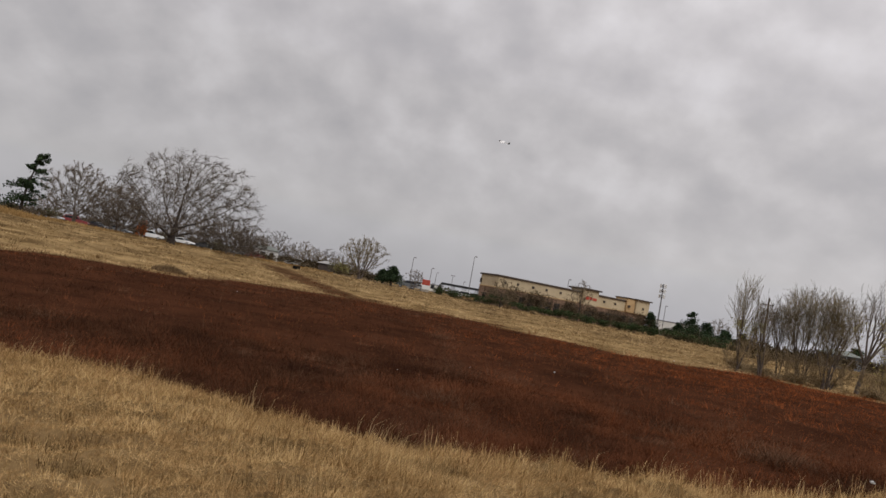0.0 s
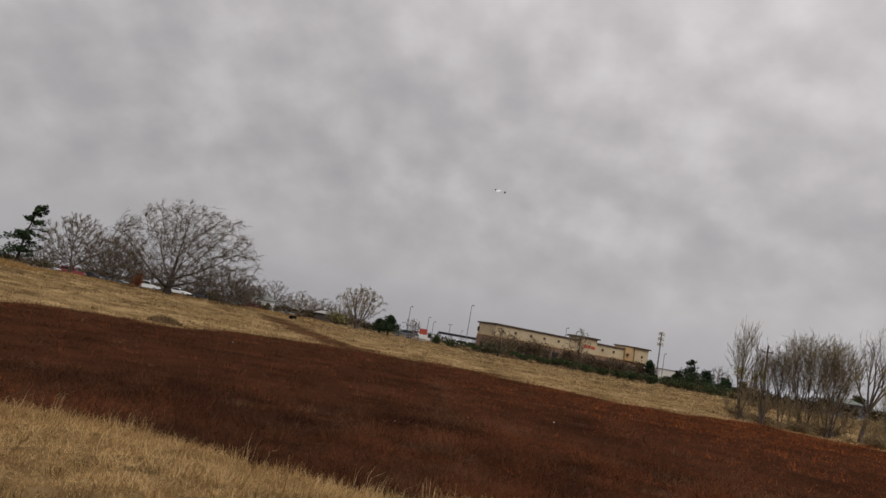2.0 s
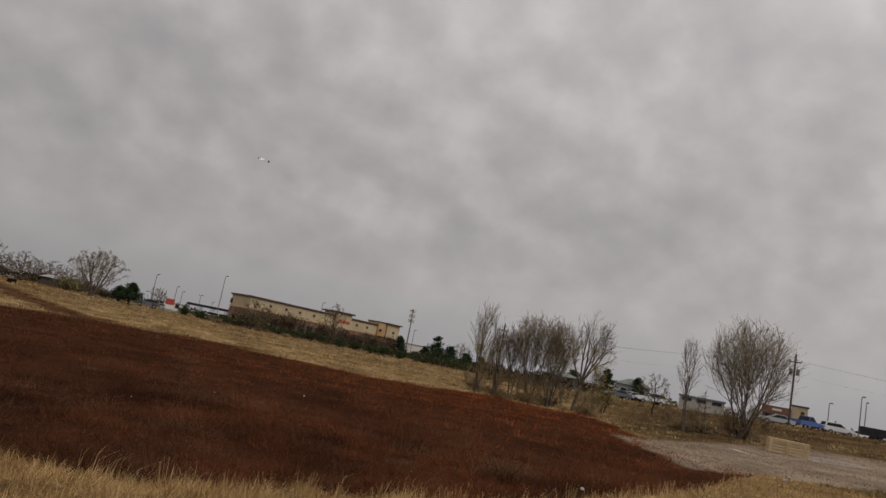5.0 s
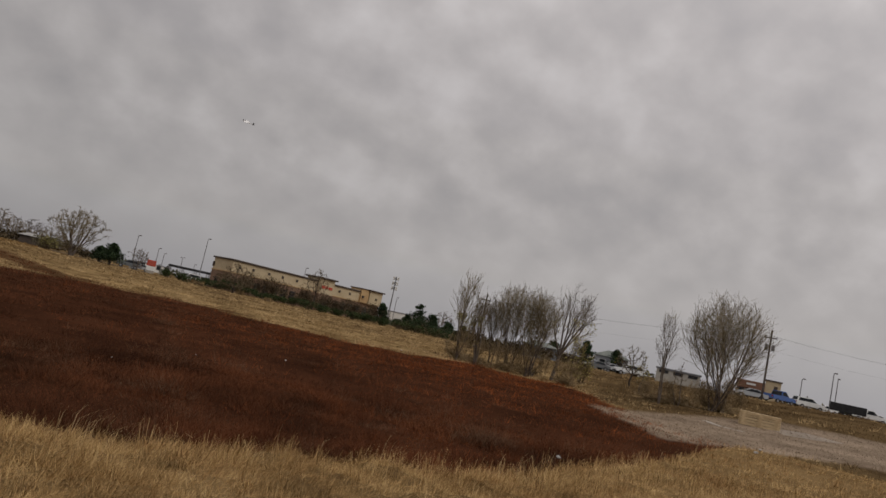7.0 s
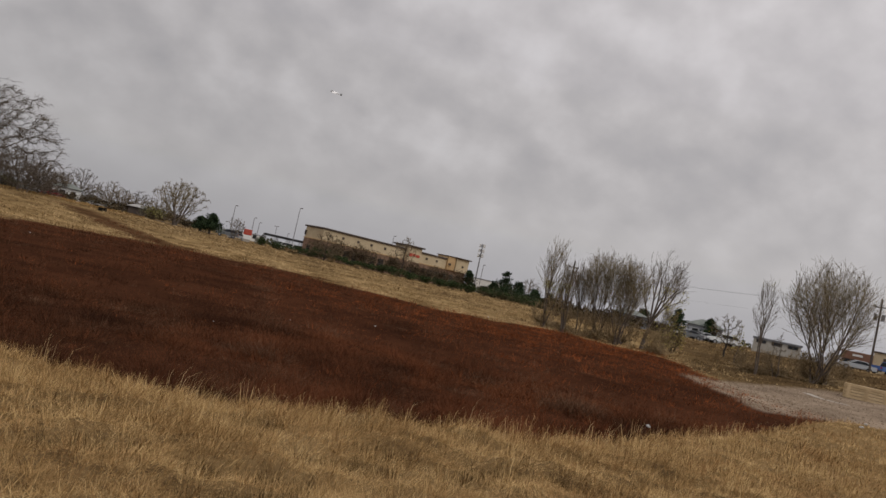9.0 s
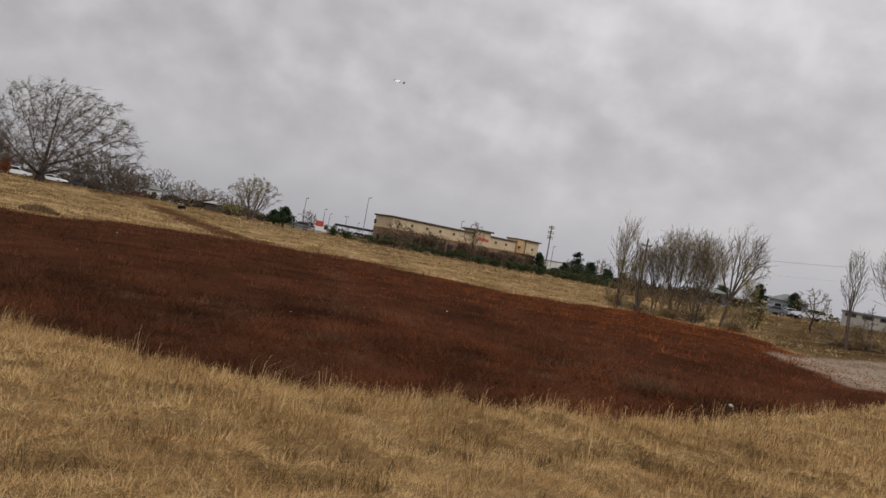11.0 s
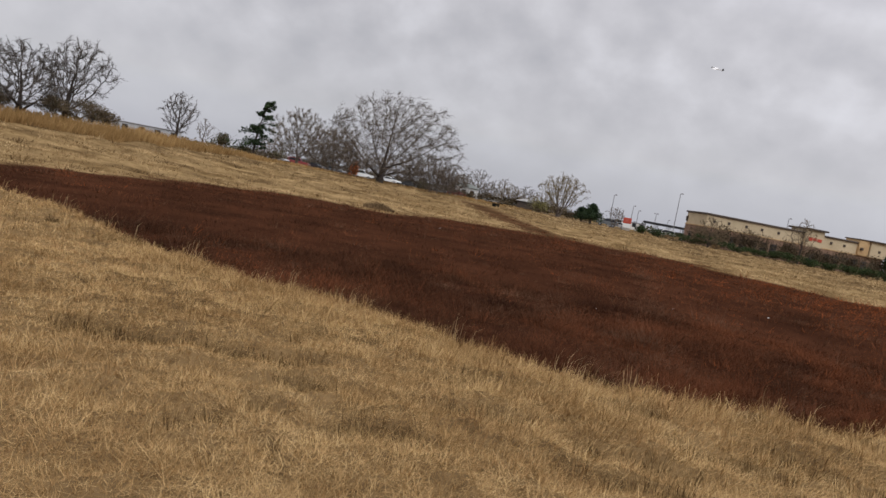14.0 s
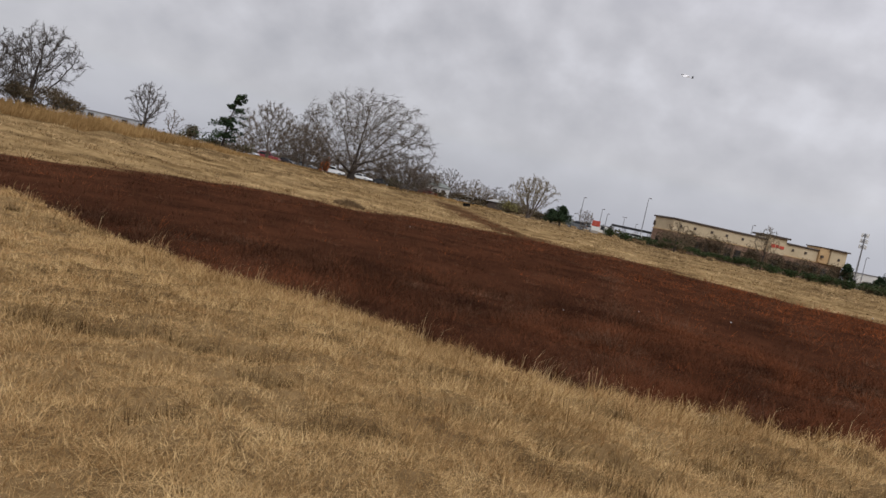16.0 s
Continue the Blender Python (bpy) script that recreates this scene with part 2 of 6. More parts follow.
EDGE_R = (28, 26, 20.5, 13.6, 10.6, 9.5, 8.2, 7.5, 7.7, 8.4, 9.1, 10.4, 14.2, 18.5, 27, 30)


def wobble(x, y, scale, seed=0.0):
    """Smooth value noise from a few waves, about -1 to 1, for arrays."""
    x, y = np.asarray(x, float) / scale + seed, np.asarray(y, float) / scale - 1.7 * seed
    return (np.sin(x * 1.3 + 1.1 * np.sin(y * 0.9)) + np.sin(y * 1.7 - 1.3 * np.sin(x * 0.7 + 2)) + 0.6 * np.sin(2.9 * x + 2.3 * y + 1) + 0.5 * np.sin(4.1 * y - 3.3 * x)) / 3.1


def polar(x, y):
    return np.degrees(np.arctan2(x, y)), np.hypot(x, y)


def field_edges(az, x, y):
    near = np.interp(az, EDGE_AZ, EDGE_R) * (1 + 0.035 * wobble(x, y, 1.1, 3))
    far = np.interp(az, LAND_AZ, LAND_END) * (1 + 0.06 * wobble(x, y, 6, 5) + 0.05 * wobble(x, y, 2.3, 35))
    far = np.where(np.abs(az) > 60, 0, far)
    return near, far


def in_field(x, y):
    """1 inside the rust-coloured weed field, 0 outside."""
    az, r = polar(x, y)
    near, far = field_edges(az, x, y)
    soft = 0.25 + 0.03 * r
    return np.clip((r - near) / 0.5, 0, 1) * np.clip((far - r) / soft + 0.5, 0, 1)


def in_gravel(x, y):
    az, r = polar(x, y)
    inner = np.interp(az, (33, 35, 40, 44, 50, 60), (36, 31, 24.5, 27, 33, 38)) + 0.8 * wobble(x, y, 2, 7)
    outer = np.interp(az, (33, 35, 38, 42, 48, 60), (32, 37, 40, 44, 50, 54)) + 1.2 * wobble(x, y, 3, 9)
    return np.clip((r - inner) / 1.2, 0, 1) * np.clip((outer - r) / 2.0, 0, 1)


def in_track(x, y):
    """The bare rust-brown track that leaves the field towards the drain."""
    a = np.array((-6.8, 57.0)), np.array((-23.0, 92.0))
    d = a[1] - a[0]
    s = np.clip(((x - a[0][0]) * d[0] + (y - a[0][1]) * d[1]) / (d @ d), 0, 1)
    off = np.hypot(x - a[0][0] - s * d[0], y - a[0][1] - s * d[1])
    return np.clip(1.5 - off / (2.2 + 0.8 * wobble(x, y, 3, 2)), 0, 1)


def brownness(x, y):
    """How far the banks turn from pale straw to brown weeds: in bands, higher up, and round the right-hand corner."""
    az, r = polar(x, y)
    end = np.interp(az, LAND_AZ, LAND_END)
    up = np.clip((r / end - 1.25) / 0.5, 0, 1) * np.where(az > -12, 0.5, 0.35)
    band = wobble(x * 0.6, r, 2.0, 43) * 0.5 + 0.5 * wobble(x, y, 1.1, 44)
    corner = np.clip((az - 30) / 5, 0, 1) * 0.9
    return np.clip(up + band + corner, 0, 1) * np.clip((r - end) / 3, 0, 1)


def cornerness(x, y):
    """The duller, browner ground round the right-hand corner of the field."""
    az, r = polar(x, y)
    end = np.interp(az, LAND_AZ, LAND_END)
    return np.clip((az - 31) / 5 + 0.3 * wobble(x, y, 5, 61), 0, 1) * np.clip((r - end) / 3, 0, 1)


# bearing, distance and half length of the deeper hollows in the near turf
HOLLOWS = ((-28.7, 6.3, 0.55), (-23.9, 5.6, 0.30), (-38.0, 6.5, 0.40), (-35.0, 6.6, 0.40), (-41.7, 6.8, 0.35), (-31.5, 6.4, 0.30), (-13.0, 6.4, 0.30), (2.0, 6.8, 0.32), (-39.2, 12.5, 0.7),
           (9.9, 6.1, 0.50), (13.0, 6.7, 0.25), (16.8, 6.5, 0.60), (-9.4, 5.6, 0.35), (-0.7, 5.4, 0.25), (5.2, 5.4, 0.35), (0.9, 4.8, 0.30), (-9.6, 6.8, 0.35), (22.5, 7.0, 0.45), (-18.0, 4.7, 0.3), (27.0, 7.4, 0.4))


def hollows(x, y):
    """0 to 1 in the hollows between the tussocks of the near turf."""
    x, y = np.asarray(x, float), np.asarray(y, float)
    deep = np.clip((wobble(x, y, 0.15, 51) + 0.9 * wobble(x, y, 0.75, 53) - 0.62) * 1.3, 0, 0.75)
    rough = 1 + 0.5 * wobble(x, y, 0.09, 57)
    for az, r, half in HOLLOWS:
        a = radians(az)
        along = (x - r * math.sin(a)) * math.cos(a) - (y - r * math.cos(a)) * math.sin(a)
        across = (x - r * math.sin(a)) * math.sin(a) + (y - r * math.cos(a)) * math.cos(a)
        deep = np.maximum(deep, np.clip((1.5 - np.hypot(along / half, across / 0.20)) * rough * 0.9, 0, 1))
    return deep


def ground_z(x, y):
    x, y = np.asarray(x, float), np.asarray(y, float)
    az, r = polar(x, y)
    end, top, z = (np.interp(az, LAND_AZ, v) for v in (LAND_END, LAND_TOP, LAND_Z))
    near = np.interp(az, EDGE_AZ, EDGE_R)
    dip = np.clip((r - near * 0.9) / 3, 0, 1)
    dip = dip * dip * (3 - 2 * dip)
    s = np.clip((r - end) / (top - end), 0, 1)
    s = s * s * (3 - 2 * s)
    bumps = 0.03 * wobble(x, y, 1.3, 1) * np.clip(r / 4, 0, 1) + 0.09 * wobble(x, y, 7, 4) * np.clip((r - 25) / 30, 0, 1)
    bumps = bumps + (0.034 * wobble(x, y, 0.13, 81) + (0.04 + 0.05 * np.clip((az - 2) / 18, 0, 1)) * wobble(x, y, 0.27, 82) - 0.10 * hollows(x, y)) * np.clip((14 - r) / 4, 0, 1) * np.clip((r - 1) / 2, 0, 1)
    bank = np.clip((r - end - 1) / 5, 0, 1) * np.clip((150 - r) / 40, 0, 1) * np.clip((37 - az) / 5, 0, 1)
    bumps = bumps + bank * (0.10 * wobble(x, y, 1.9, 84) + 0.06 * wobble(x, y, 0.8, 85))
    return (-0.2 * dip) * (1 - s) + z * s + bumps * np.clip((400 - r) / 200, 0, 1)


def spot(az, r, sink=0.0):
    x, y = r * math.sin(radians(az)), r * math.cos(radians(az))
    return x, y, float(ground_z(x, y)) - sink


# ---- building helpers ----
def empty(name, label, category, m, group="", kind=""):
    ob = new(name)
    ob.empty_display_size = 0.3
    ob.matrix_world = m
    return tagged(ob, label, category, group, kind)


def finish(ob, mat, parent, label):
    ob.data.materials.append(mat)
    if parent is not None:
        ob.parent = parent
    if label:
        ob["label"] = label
    return ob


def part(name, bm, mat, parent, label="", smooth=False):
    """One mesh object from a bmesh, under a thing or a part."""
    me = bpy.data.meshes.new(name)
    bm.to_mesh(me)
    bm.free()
    if smooth:
        me.shade_smooth()
    return finish(new(name, me), mat, parent, label)


def raw(name, verts, tris, mat, parent=None, label="", smooth=False):
    """One mesh object from arrays of corners and triangles."""
    me = bpy.data.meshes.new(name)
    verts, tris = np.asarray(verts, np.float32).reshape(-1, 3), np.asarray(tris, np.int32).reshape(-1, 3)
    me.vertices.add(len(verts))
    me.vertices.foreach_set("co", verts.ravel())
    me.loops.add(tris.size)
    me.loops.foreach_set("vertex_index", tris.ravel())
    me.polygons.add(len(tris))
    me.polygons.foreach_set("loop_start", np.arange(0, tris.size, 3, dtype=np.int32))
    me.update(calc_edges=True)
    if smooth:
        me.shade_smooth()
    return finish(new(name, me), mat, parent, label)


def box_bm(*boxes, bevel=0.0):
    """A bmesh of boxes, each (x0, x1, y0, y1, z0, z1)."""
    bm = bmesh.new()
    for x0, x1, y0, y1, z0, z1 in boxes:
        bmesh.ops.create_cube(bm, size=1, matrix=Matrix.LocRotScale(((x0 + x1) / 2, (y0 + y1) / 2, (z0 + z1) / 2), None, (x1 - x0, y1 - y0, z1 - z0)))
    if bevel:
        bmesh.ops.bevel(bm, geom=bm.edges[:], offset=bevel, segments=1, affect="EDGES")
    return bm


def rod_bm(*rods, sides=8):
    """A bmesh of round rods, each (from, to, radius, end radius)."""
    bm = bmesh.new()
    for a, b, r0, r1 in rods:
        a, b = Vector(a), Vector(b)
        m = Matrix.Translation((a + b) / 2) @ (b - a).to_track_quat("Z", "Y").to_matrix().to_4x4()
        bmesh.ops.create_cone(bm, cap_ends=True, segments=sides, radius1=r0, radius2=r1, depth=(b - a).length, matrix=m)
    return bm


def profile_bm(points, y0, y1, taper=0.0, bevel=0.0):
    """A bmesh of a side outline (x, z) drawn out from y0 to y1; taper narrows it towards its top."""
    bm = bmesh.new()
    zs = [z for _, z in points]
    lo, hi = min(zs), max(zs)
    rows = []
    for y in (y0, y1):
        mid = (y0 + y1) / 2
        rows.append([bm.verts.new((x, mid + (y - mid) * (1 - taper * (z - lo) / max(hi - lo, 1e-6)), z)) for x, z in points])
    bm.faces.new(rows[0])
    bm.faces.new(rows[1][::-1])
    n = len(points)
    for i in range(n):
        bm.faces.new((rows[0][(i + 1) % n], rows[0][i], rows[1][i], rows[1][(i + 1) % n]))
    bmesh.ops.recalc_face_normals(bm, faces=bm.faces[:])
    if bevel:
        bmesh.ops.bevel(bm, geom=bm.edges[:], offset=bevel, segments=2, affect="EDGES")
    return bm


def grass(rng, x, y, height, width, lean_az, lean, segments=2, sink=0.02, droop=0.0, curl=0.0):
    """Corners and triangles of blades that stand at x, y and lean towards the bearing lean_az; droop bends their tips down, curl turns them aside."""
    n = len(x)
    z = ground_z(x, y) - sink
    face = rng.uniform(0, math.pi, n)
    wx, wy = np.cos(face) * width / 2, np.sin(face) * width / 2
    lx, ly = np.sin(lean_az) * lean * height, np.cos(lean_az) * lean * height
    base = np.stack([x, y, z], -1)
    side = np.stack([wx, wy, 0 * wx], -1)
    tall = height * np.sqrt(np.clip(1 - (lean * 0.8) ** 2, 0.08, 1))
    tip = base + np.stack([lx, ly, tall], -1)
    if segments == 1:
        v = np.stack([base - side, base + side, tip], 1).reshape(-1, 3)
        return v, np.arange(3 * n).reshape(-1, 3)
    bow = np.clip(droop, 0, 1)
    mid = base + np.stack([lx * (0.25 + 0.25 * bow), ly * (0.25 + 0.25 * bow), tall * (0.72 + 0.2 * bow)], -1)
    tip[:, 2] -= bow * tall * 0.55
    if curl:
        turn = lean_az + rng.normal(0, curl, n)
        tip[:, 0], tip[:, 1] = mid[:, 0] + np.sin(turn) * lean * height * 0.55, mid[:, 1] + np.cos(turn) * lean * height * 0.55
    v = np.stack([base - side, base + side, mid - side * 0.7, mid + side * 0.7, tip], 1).reshape(-1, 3)
    t = np.array([(0, 1, 3), (0, 3, 2), (2, 3, 4)])
    return v, (5 * np.arange(n)[:, None, None] + t[None]).reshape(-1, 3)


def clumps(rng, cx, cy, per, height, reach, width, wind_az=None, wind=0.0, segments=2, flop=1.0, droop=0.0, curl=0.0):
    """Tufts: blades that spread outwards from each centre, leaning with the wind."""
    n = len(cx)
    a = rng.uniform(0, 2 * math.pi, (n, per))
    f = np.sqrt(rng.random((n, per)))
    x, y = cx[:, None] + np.sin(a) * f * reach[:, None] * 0.45, cy[:, None] + np.cos(a) * f * reach[:, None] * 0.45
    ox, oy = np.sin(a) * (0.25 + f), np.cos(a) * (0.25 + f)
    if wind_az is not None:
        ox, oy = ox + wind * np.sin(wind_az)[:, None], oy + wind * np.cos(wind_az)[:, None]
    lean = np.clip(np.hypot(ox, oy) * rng.uniform(0.35, 0.95, (n, per)) * flop, 0.05, 1.15 if flop < 2.1 else 2.0)
    tall = height[:, None] * rng.uniform(0.55, 1.2, (n, per)) * (1.05 - 0.35 * f)
    flat = lambda v: np.broadcast_to(v, (n, per)).ravel()
    return grass(rng, flat(x), flat(y), flat(tall), flat(width[:, None]), flat(np.arctan2(ox, oy)), flat(lean), segments, droop=droop, curl=curl)


def join(*pieces):
    vs, ts, k = [], [], 0
    for v, t in pieces:
        vs.append(v)
        ts.append(np.asarray(t) + k)
        k += len(v)
    return np.concatenate(vs), np.concatenate(ts)


def tubes(segs, sides):
    """Corners and triangles of tapered limbs, each (from, to, radius, end radius)."""
    a, b = (np.array([s[i] for s in segs], float).reshape(-1, 3) for i in (0, 1))
    ra, rb = (np.array([s[i] for s in segs], float) for i in (2, 3))
    d = b - a
    d /= np.linalg.norm(d, axis=1, keepdims=True) + 1e-9
    ref = np.where(np.abs(d[:, 2:]) > 0.9, (1.0, 0, 0), (0, 0, 1.0))
    u = np.cross(d, ref)
    u /= np.linalg.norm(u, axis=1, keepdims=True) + 1e-9
    w = np.cross(d, u)
    ang = np.arange(sides) * 2 * math.pi / sides
    ring = np.cos(ang)[None, :, None] * u[:, None] + np.sin(ang)[None, :, None] * w[:, None]
    v = np.concatenate([a[:, None] + ring * ra[:, None, None], b[:, None] + ring * rb[:, None, None]], 1)
    i = np.arange(sides)
    j = (i + 1) % sides
    t = np.concatenate([np.stack([i, j, j + sides], -1), np.stack([i, j + sides, i + sides], -1)])
    return v.reshape(-1, 3), (2 * sides * np.arange(len(segs))[:, None, None] + t[None]).reshape(-1, 3)


def spikes(segs):
    """Corners and triangles of twig ends that run out to a point, each (from, to, radius, end radius)."""
    a, b, ra = (np.array([s[i] for s in segs], float) for i in (0, 1, 2))
    d = b - a
    u = np.cross(d, (0.31, 0.92, 0.23))
    u *= (ra / (np.linalg.norm(u, axis=1) + 1e-9))[:, None]
    w = np.cross(d, u)
    w *= (ra / (np.linalg.norm(w, axis=1) + 1e-9))[:, None]
    v = np.stack([a + u, a - 0.5 * u + 0.87 * w, a - 0.5 * u - 0.87 * w, b], 1).reshape(-1, 3)
    return v, (4 * np.arange(len(a))[:, None, None] + np.array([(0, 1, 3), (1, 2, 3), (2, 0, 3)])[None]).reshape(-1, 3)


def flecks(rng, x, y, low, high, reach, size, per):
    """Small dry seed heads and leaf scraps, one triangle each, turned every way, round the plants at x, y."""
    n = len(x) * per
    spread = lambda v: np.repeat(np.broadcast_to(v, len(x)), per)
    c = np.stack([spread(x) + rng.normal(0, 1, n) * spread(reach), spread(y) + rng.normal(0, 1, n) * spread(reach), 0 * spread(x)], -1)
    c[:, 2] = ground_z(c[:, 0], c[:, 1]) + low + (spread(high) - low) * rng.random(n) ** 0.8
    d = rng.normal(size=(n, 2, 3))
    d *= (spread(size) * rng.uniform(0.6, 1.4, n))[:, None, None] / np.linalg.norm(d, axis=2, keepdims=True)
    v = np.stack([c - 0.5 * d[:, 0], c + 0.5 * d[:, 0], c + 0.5 * d[:, 1]], 1).reshape(-1, 3)
    return v, np.arange(3 * n).reshape(-1, 3)


def leaf_quads(rng, centres, size):
    """Small two-triangle leaves, turned every way, at the centres."""
    n = len(centres)
    d = rng.normal(size=(n, 3))
    d /= np.linalg.norm(d, axis=1, keepdims=True)
    e = np.cross(d, rng.normal(size=(n, 3)))
    e /= np.linalg.norm(e, axis=1, keepdims=True)
    s = (size * rng.uniform(0.6, 1.3, n))[:, None]
    v = np.stack([centres - d * s, centres + e * s * 0.55, centres + d * s, centres - e * s * 0.55], 1).reshape(-1, 3)
    t = np.array([(0, 1, 2), (0, 2, 3)])
    return v, (4 * np.arange(n)[:, None, None] + t[None]).reshape(-1, 3)


def limbs(rng, start, way, length, radius, level, out, lift, spread, kids, twig, wind, last, parent, stem):
    """Grows one limb and its branches into out, a list of (from, to, radius, end radius, level, what it grows from, stem)."""
    steps = 4 if level < 2 else 3
    p, d = np.array(start, float), np.array(way, float)
    d /= np.linalg.norm(d)
    r = radius
    end = max(radius * (0.45 if level < last else 0.5), twig * 0.6)
    for i in range(steps):
        d = d + rng.normal(0, 0.13 + 0.03 * level, 3) + (wind[0] * 0.06 * level, wind[1] * 0.06 * level, lift)
        d /= np.linalg.norm(d)
        q = p + d * length / steps
        r1 = radius + (end - radius) * (i + 1) / steps
        out.append((p, q, r, r1, level, parent, stem))
        parent = len(out) - 1
        if level < last and (level > 0 or i >= 1):
            for _ in range(kids[level] if i else max(1, kids[level] - 1)):
                side = np.cross(d, rng.normal(size=3))
                side /= np.linalg.norm(side) + 1e-9
                turn = rng.uniform(0.55, 1.1) * spread
                way2 = d * math.cos(turn) + side * math.sin(turn)
                limbs(rng, q, way2, length * rng.uniform(0.42, 0.68), max(r1 * 0.55, twig), level + 1, out, lift, spread, kids, twig, wind, last, parent, stem)
        p, r = q, r1


def bare_tree(name, label, az, r, height, width, seed, stems=1, trunk_r=0.2, trunk_h=0.12, flare=0.7, lift=0.10, kids=(2, 3, 2), twig=0.02,
              twig_mat=None, bark=None, lean=(0, 0), wind=(0, 0), leaves=0, leaf_mat=None, leaf_low=0.0, leaf_high=1.0, leaf_size=0.09, group="bare trees", category="tree", spread=0.8, boughs=5, tight=95):
    """A leafless tree: one short trunk that opens into boughs, or several stems from the ground."""
    rng = np.random.default_rng(seed)
    out = []
    top = trunk_h * height
    if stems == 1:
        bend = np.array((lean[0] * 0.3, lean[1] * 0.3, top))
        out.append(((0, 0, -0.15), tuple(bend * 0.5), trunk_r * 1.35, trunk_r, 0, -1, 0))
        out.append((tuple(bend * 0.5), tuple(bend), trunk_r, trunk_r * 0.92, 0, 0, 0))
        starts = [(bend, k) for k in range(boughs)]
    else:
        starts = [(np.array((rng.uniform(-1, 1) * width * 0.09, rng.uniform(-1, 1) * width * 0.06, -0.1)), k) for k in range(stems)]
    n = len(starts)
    turn0 = rng.uniform(0, 6.28)
    for p, k in starts:
        a = turn0 + k * 2 * math.pi / n + rng.uniform(-0.35, 0.35)
        out_by = flare * rng.uniform(0.3, 1.15) if k else flare * 0.15
        way = np.array((math.cos(a) * out_by + lean[0] * 0.15, math.sin(a) * out_by + lean[1] * 0.15, 1.0))
        limbs(rng, p, way, (height - top) * rng.uniform(0.62, 0.80), trunk_r * ((0.62 if boughs < 7 else 0.28) if stems == 1 else rng.uniform(0.7, 1.1)), 0, out, lift, spread, kids, twig, wind, 3, 1 if stems == 1 else -1, 0 if stems == 1 else k)
    # bring the crown to its true height and width
    ends = np.array([s[1] for s in out])
    sz = height / max(np.percentile(ends[:, 2], tight), 0.1)
    half = np.percentile(np.abs(ends[:, :2] - np.median(ends[:, :2], 0)), tight - 1)
    sx = (width / 2) / max(half, 0.1)
    k3 = np.array((sx, sx, sz))
    segs = [(np.array(s[0]) * k3, np.array(s[1]) * k3, s[2], s[3], *s[4:]) for s in out]
    # what outgrows the rounded crown has died back
    cx, cy = lean[0] * 0.25 * height / 4, lean[1] * 0.25 * height / 4
    inside = lambda p, k: ((p[0] - cx) ** 2 + (p[1] - cy) ** 2) / (width / 2) ** 2 + ((p[2] - 0.5 * height) / (0.52 * height)) ** 2 < k * rng.uniform(0.62, 1.5)
    alive = []
    for s in segs:
        alive.append((s[5] < 0 or alive[s[5]]) and (s[1][2] < 0.3 * height and s[4] == 0 or inside(s[1], 1.15 if s[4] == 0 else 1.0)))
    segs = [s for s, ok in zip(segs, alive) if ok]
    root = empty(name, label, category, pose(*spot(az, r), 0, 0, 0), group)
    thin = [s[:4] for s in segs if s[4] == 1]
    fine = [s[:4] for s in segs if s[4] >= 2]
    for k in sorted({s[6] for s in segs}):
        thick = [s[:4] for s in segs if s[4] == 0 and s[6] == k]
        if thick:
            raw("trunk" if stems == 1 else "stem", *tubes(thick, 7), bark or BARK, root, smooth=True)
    raw("crown", *join(tubes(thin, 5), tubes(fine, 3)), twig_mat or TWIG, root)
    if leaves:
        tips = np.array([s[1] for s in segs if s[4] >= 2])
        tips = tips[(tips[:, 2] >= leaf_low * height) & (tips[:, 2] <= leaf_high * height)]
        pick = tips[rng.integers(0, len(tips), leaves)] + rng.normal(0, 0.12, (leaves, 3))
        raw("foliage", *leaf_quads(rng, pick, leaf_size), leaf_mat or YELLOW_LEAF, root)
    return root


def crown_width(shape, h):
    """Half width of a crown, 0 to 1, at the height h of the tree, 0 to 1."""
    if shape == "dome":
        return np.where(h > 0.38, np.sqrt(np.clip(1 - ((h - 0.38) / 0.64) ** 2, 0, 1)), 0.72 + 0.74 * h)
    if shape == "fan":
        return np.where(h > 0.66, np.sqrt(np.clip(1 - ((h - 0.66) / 0.36) ** 2, 0, 1)) * 0.45 + 0.55 * np.sqrt(np.clip((1.02 - h) / 0.36, 0, 1)), 0.30 + 1.06 * h)
    if shape == "spire":
        return np.clip(1.25 * (1.04 - h), 0, 1) ** 0.75 * np.clip(0.45 + 2.2 * h, 0, 1)
    return np.sqrt(np.clip(1 - ((h - 0.52) / 0.52) ** 2, 0, 1))


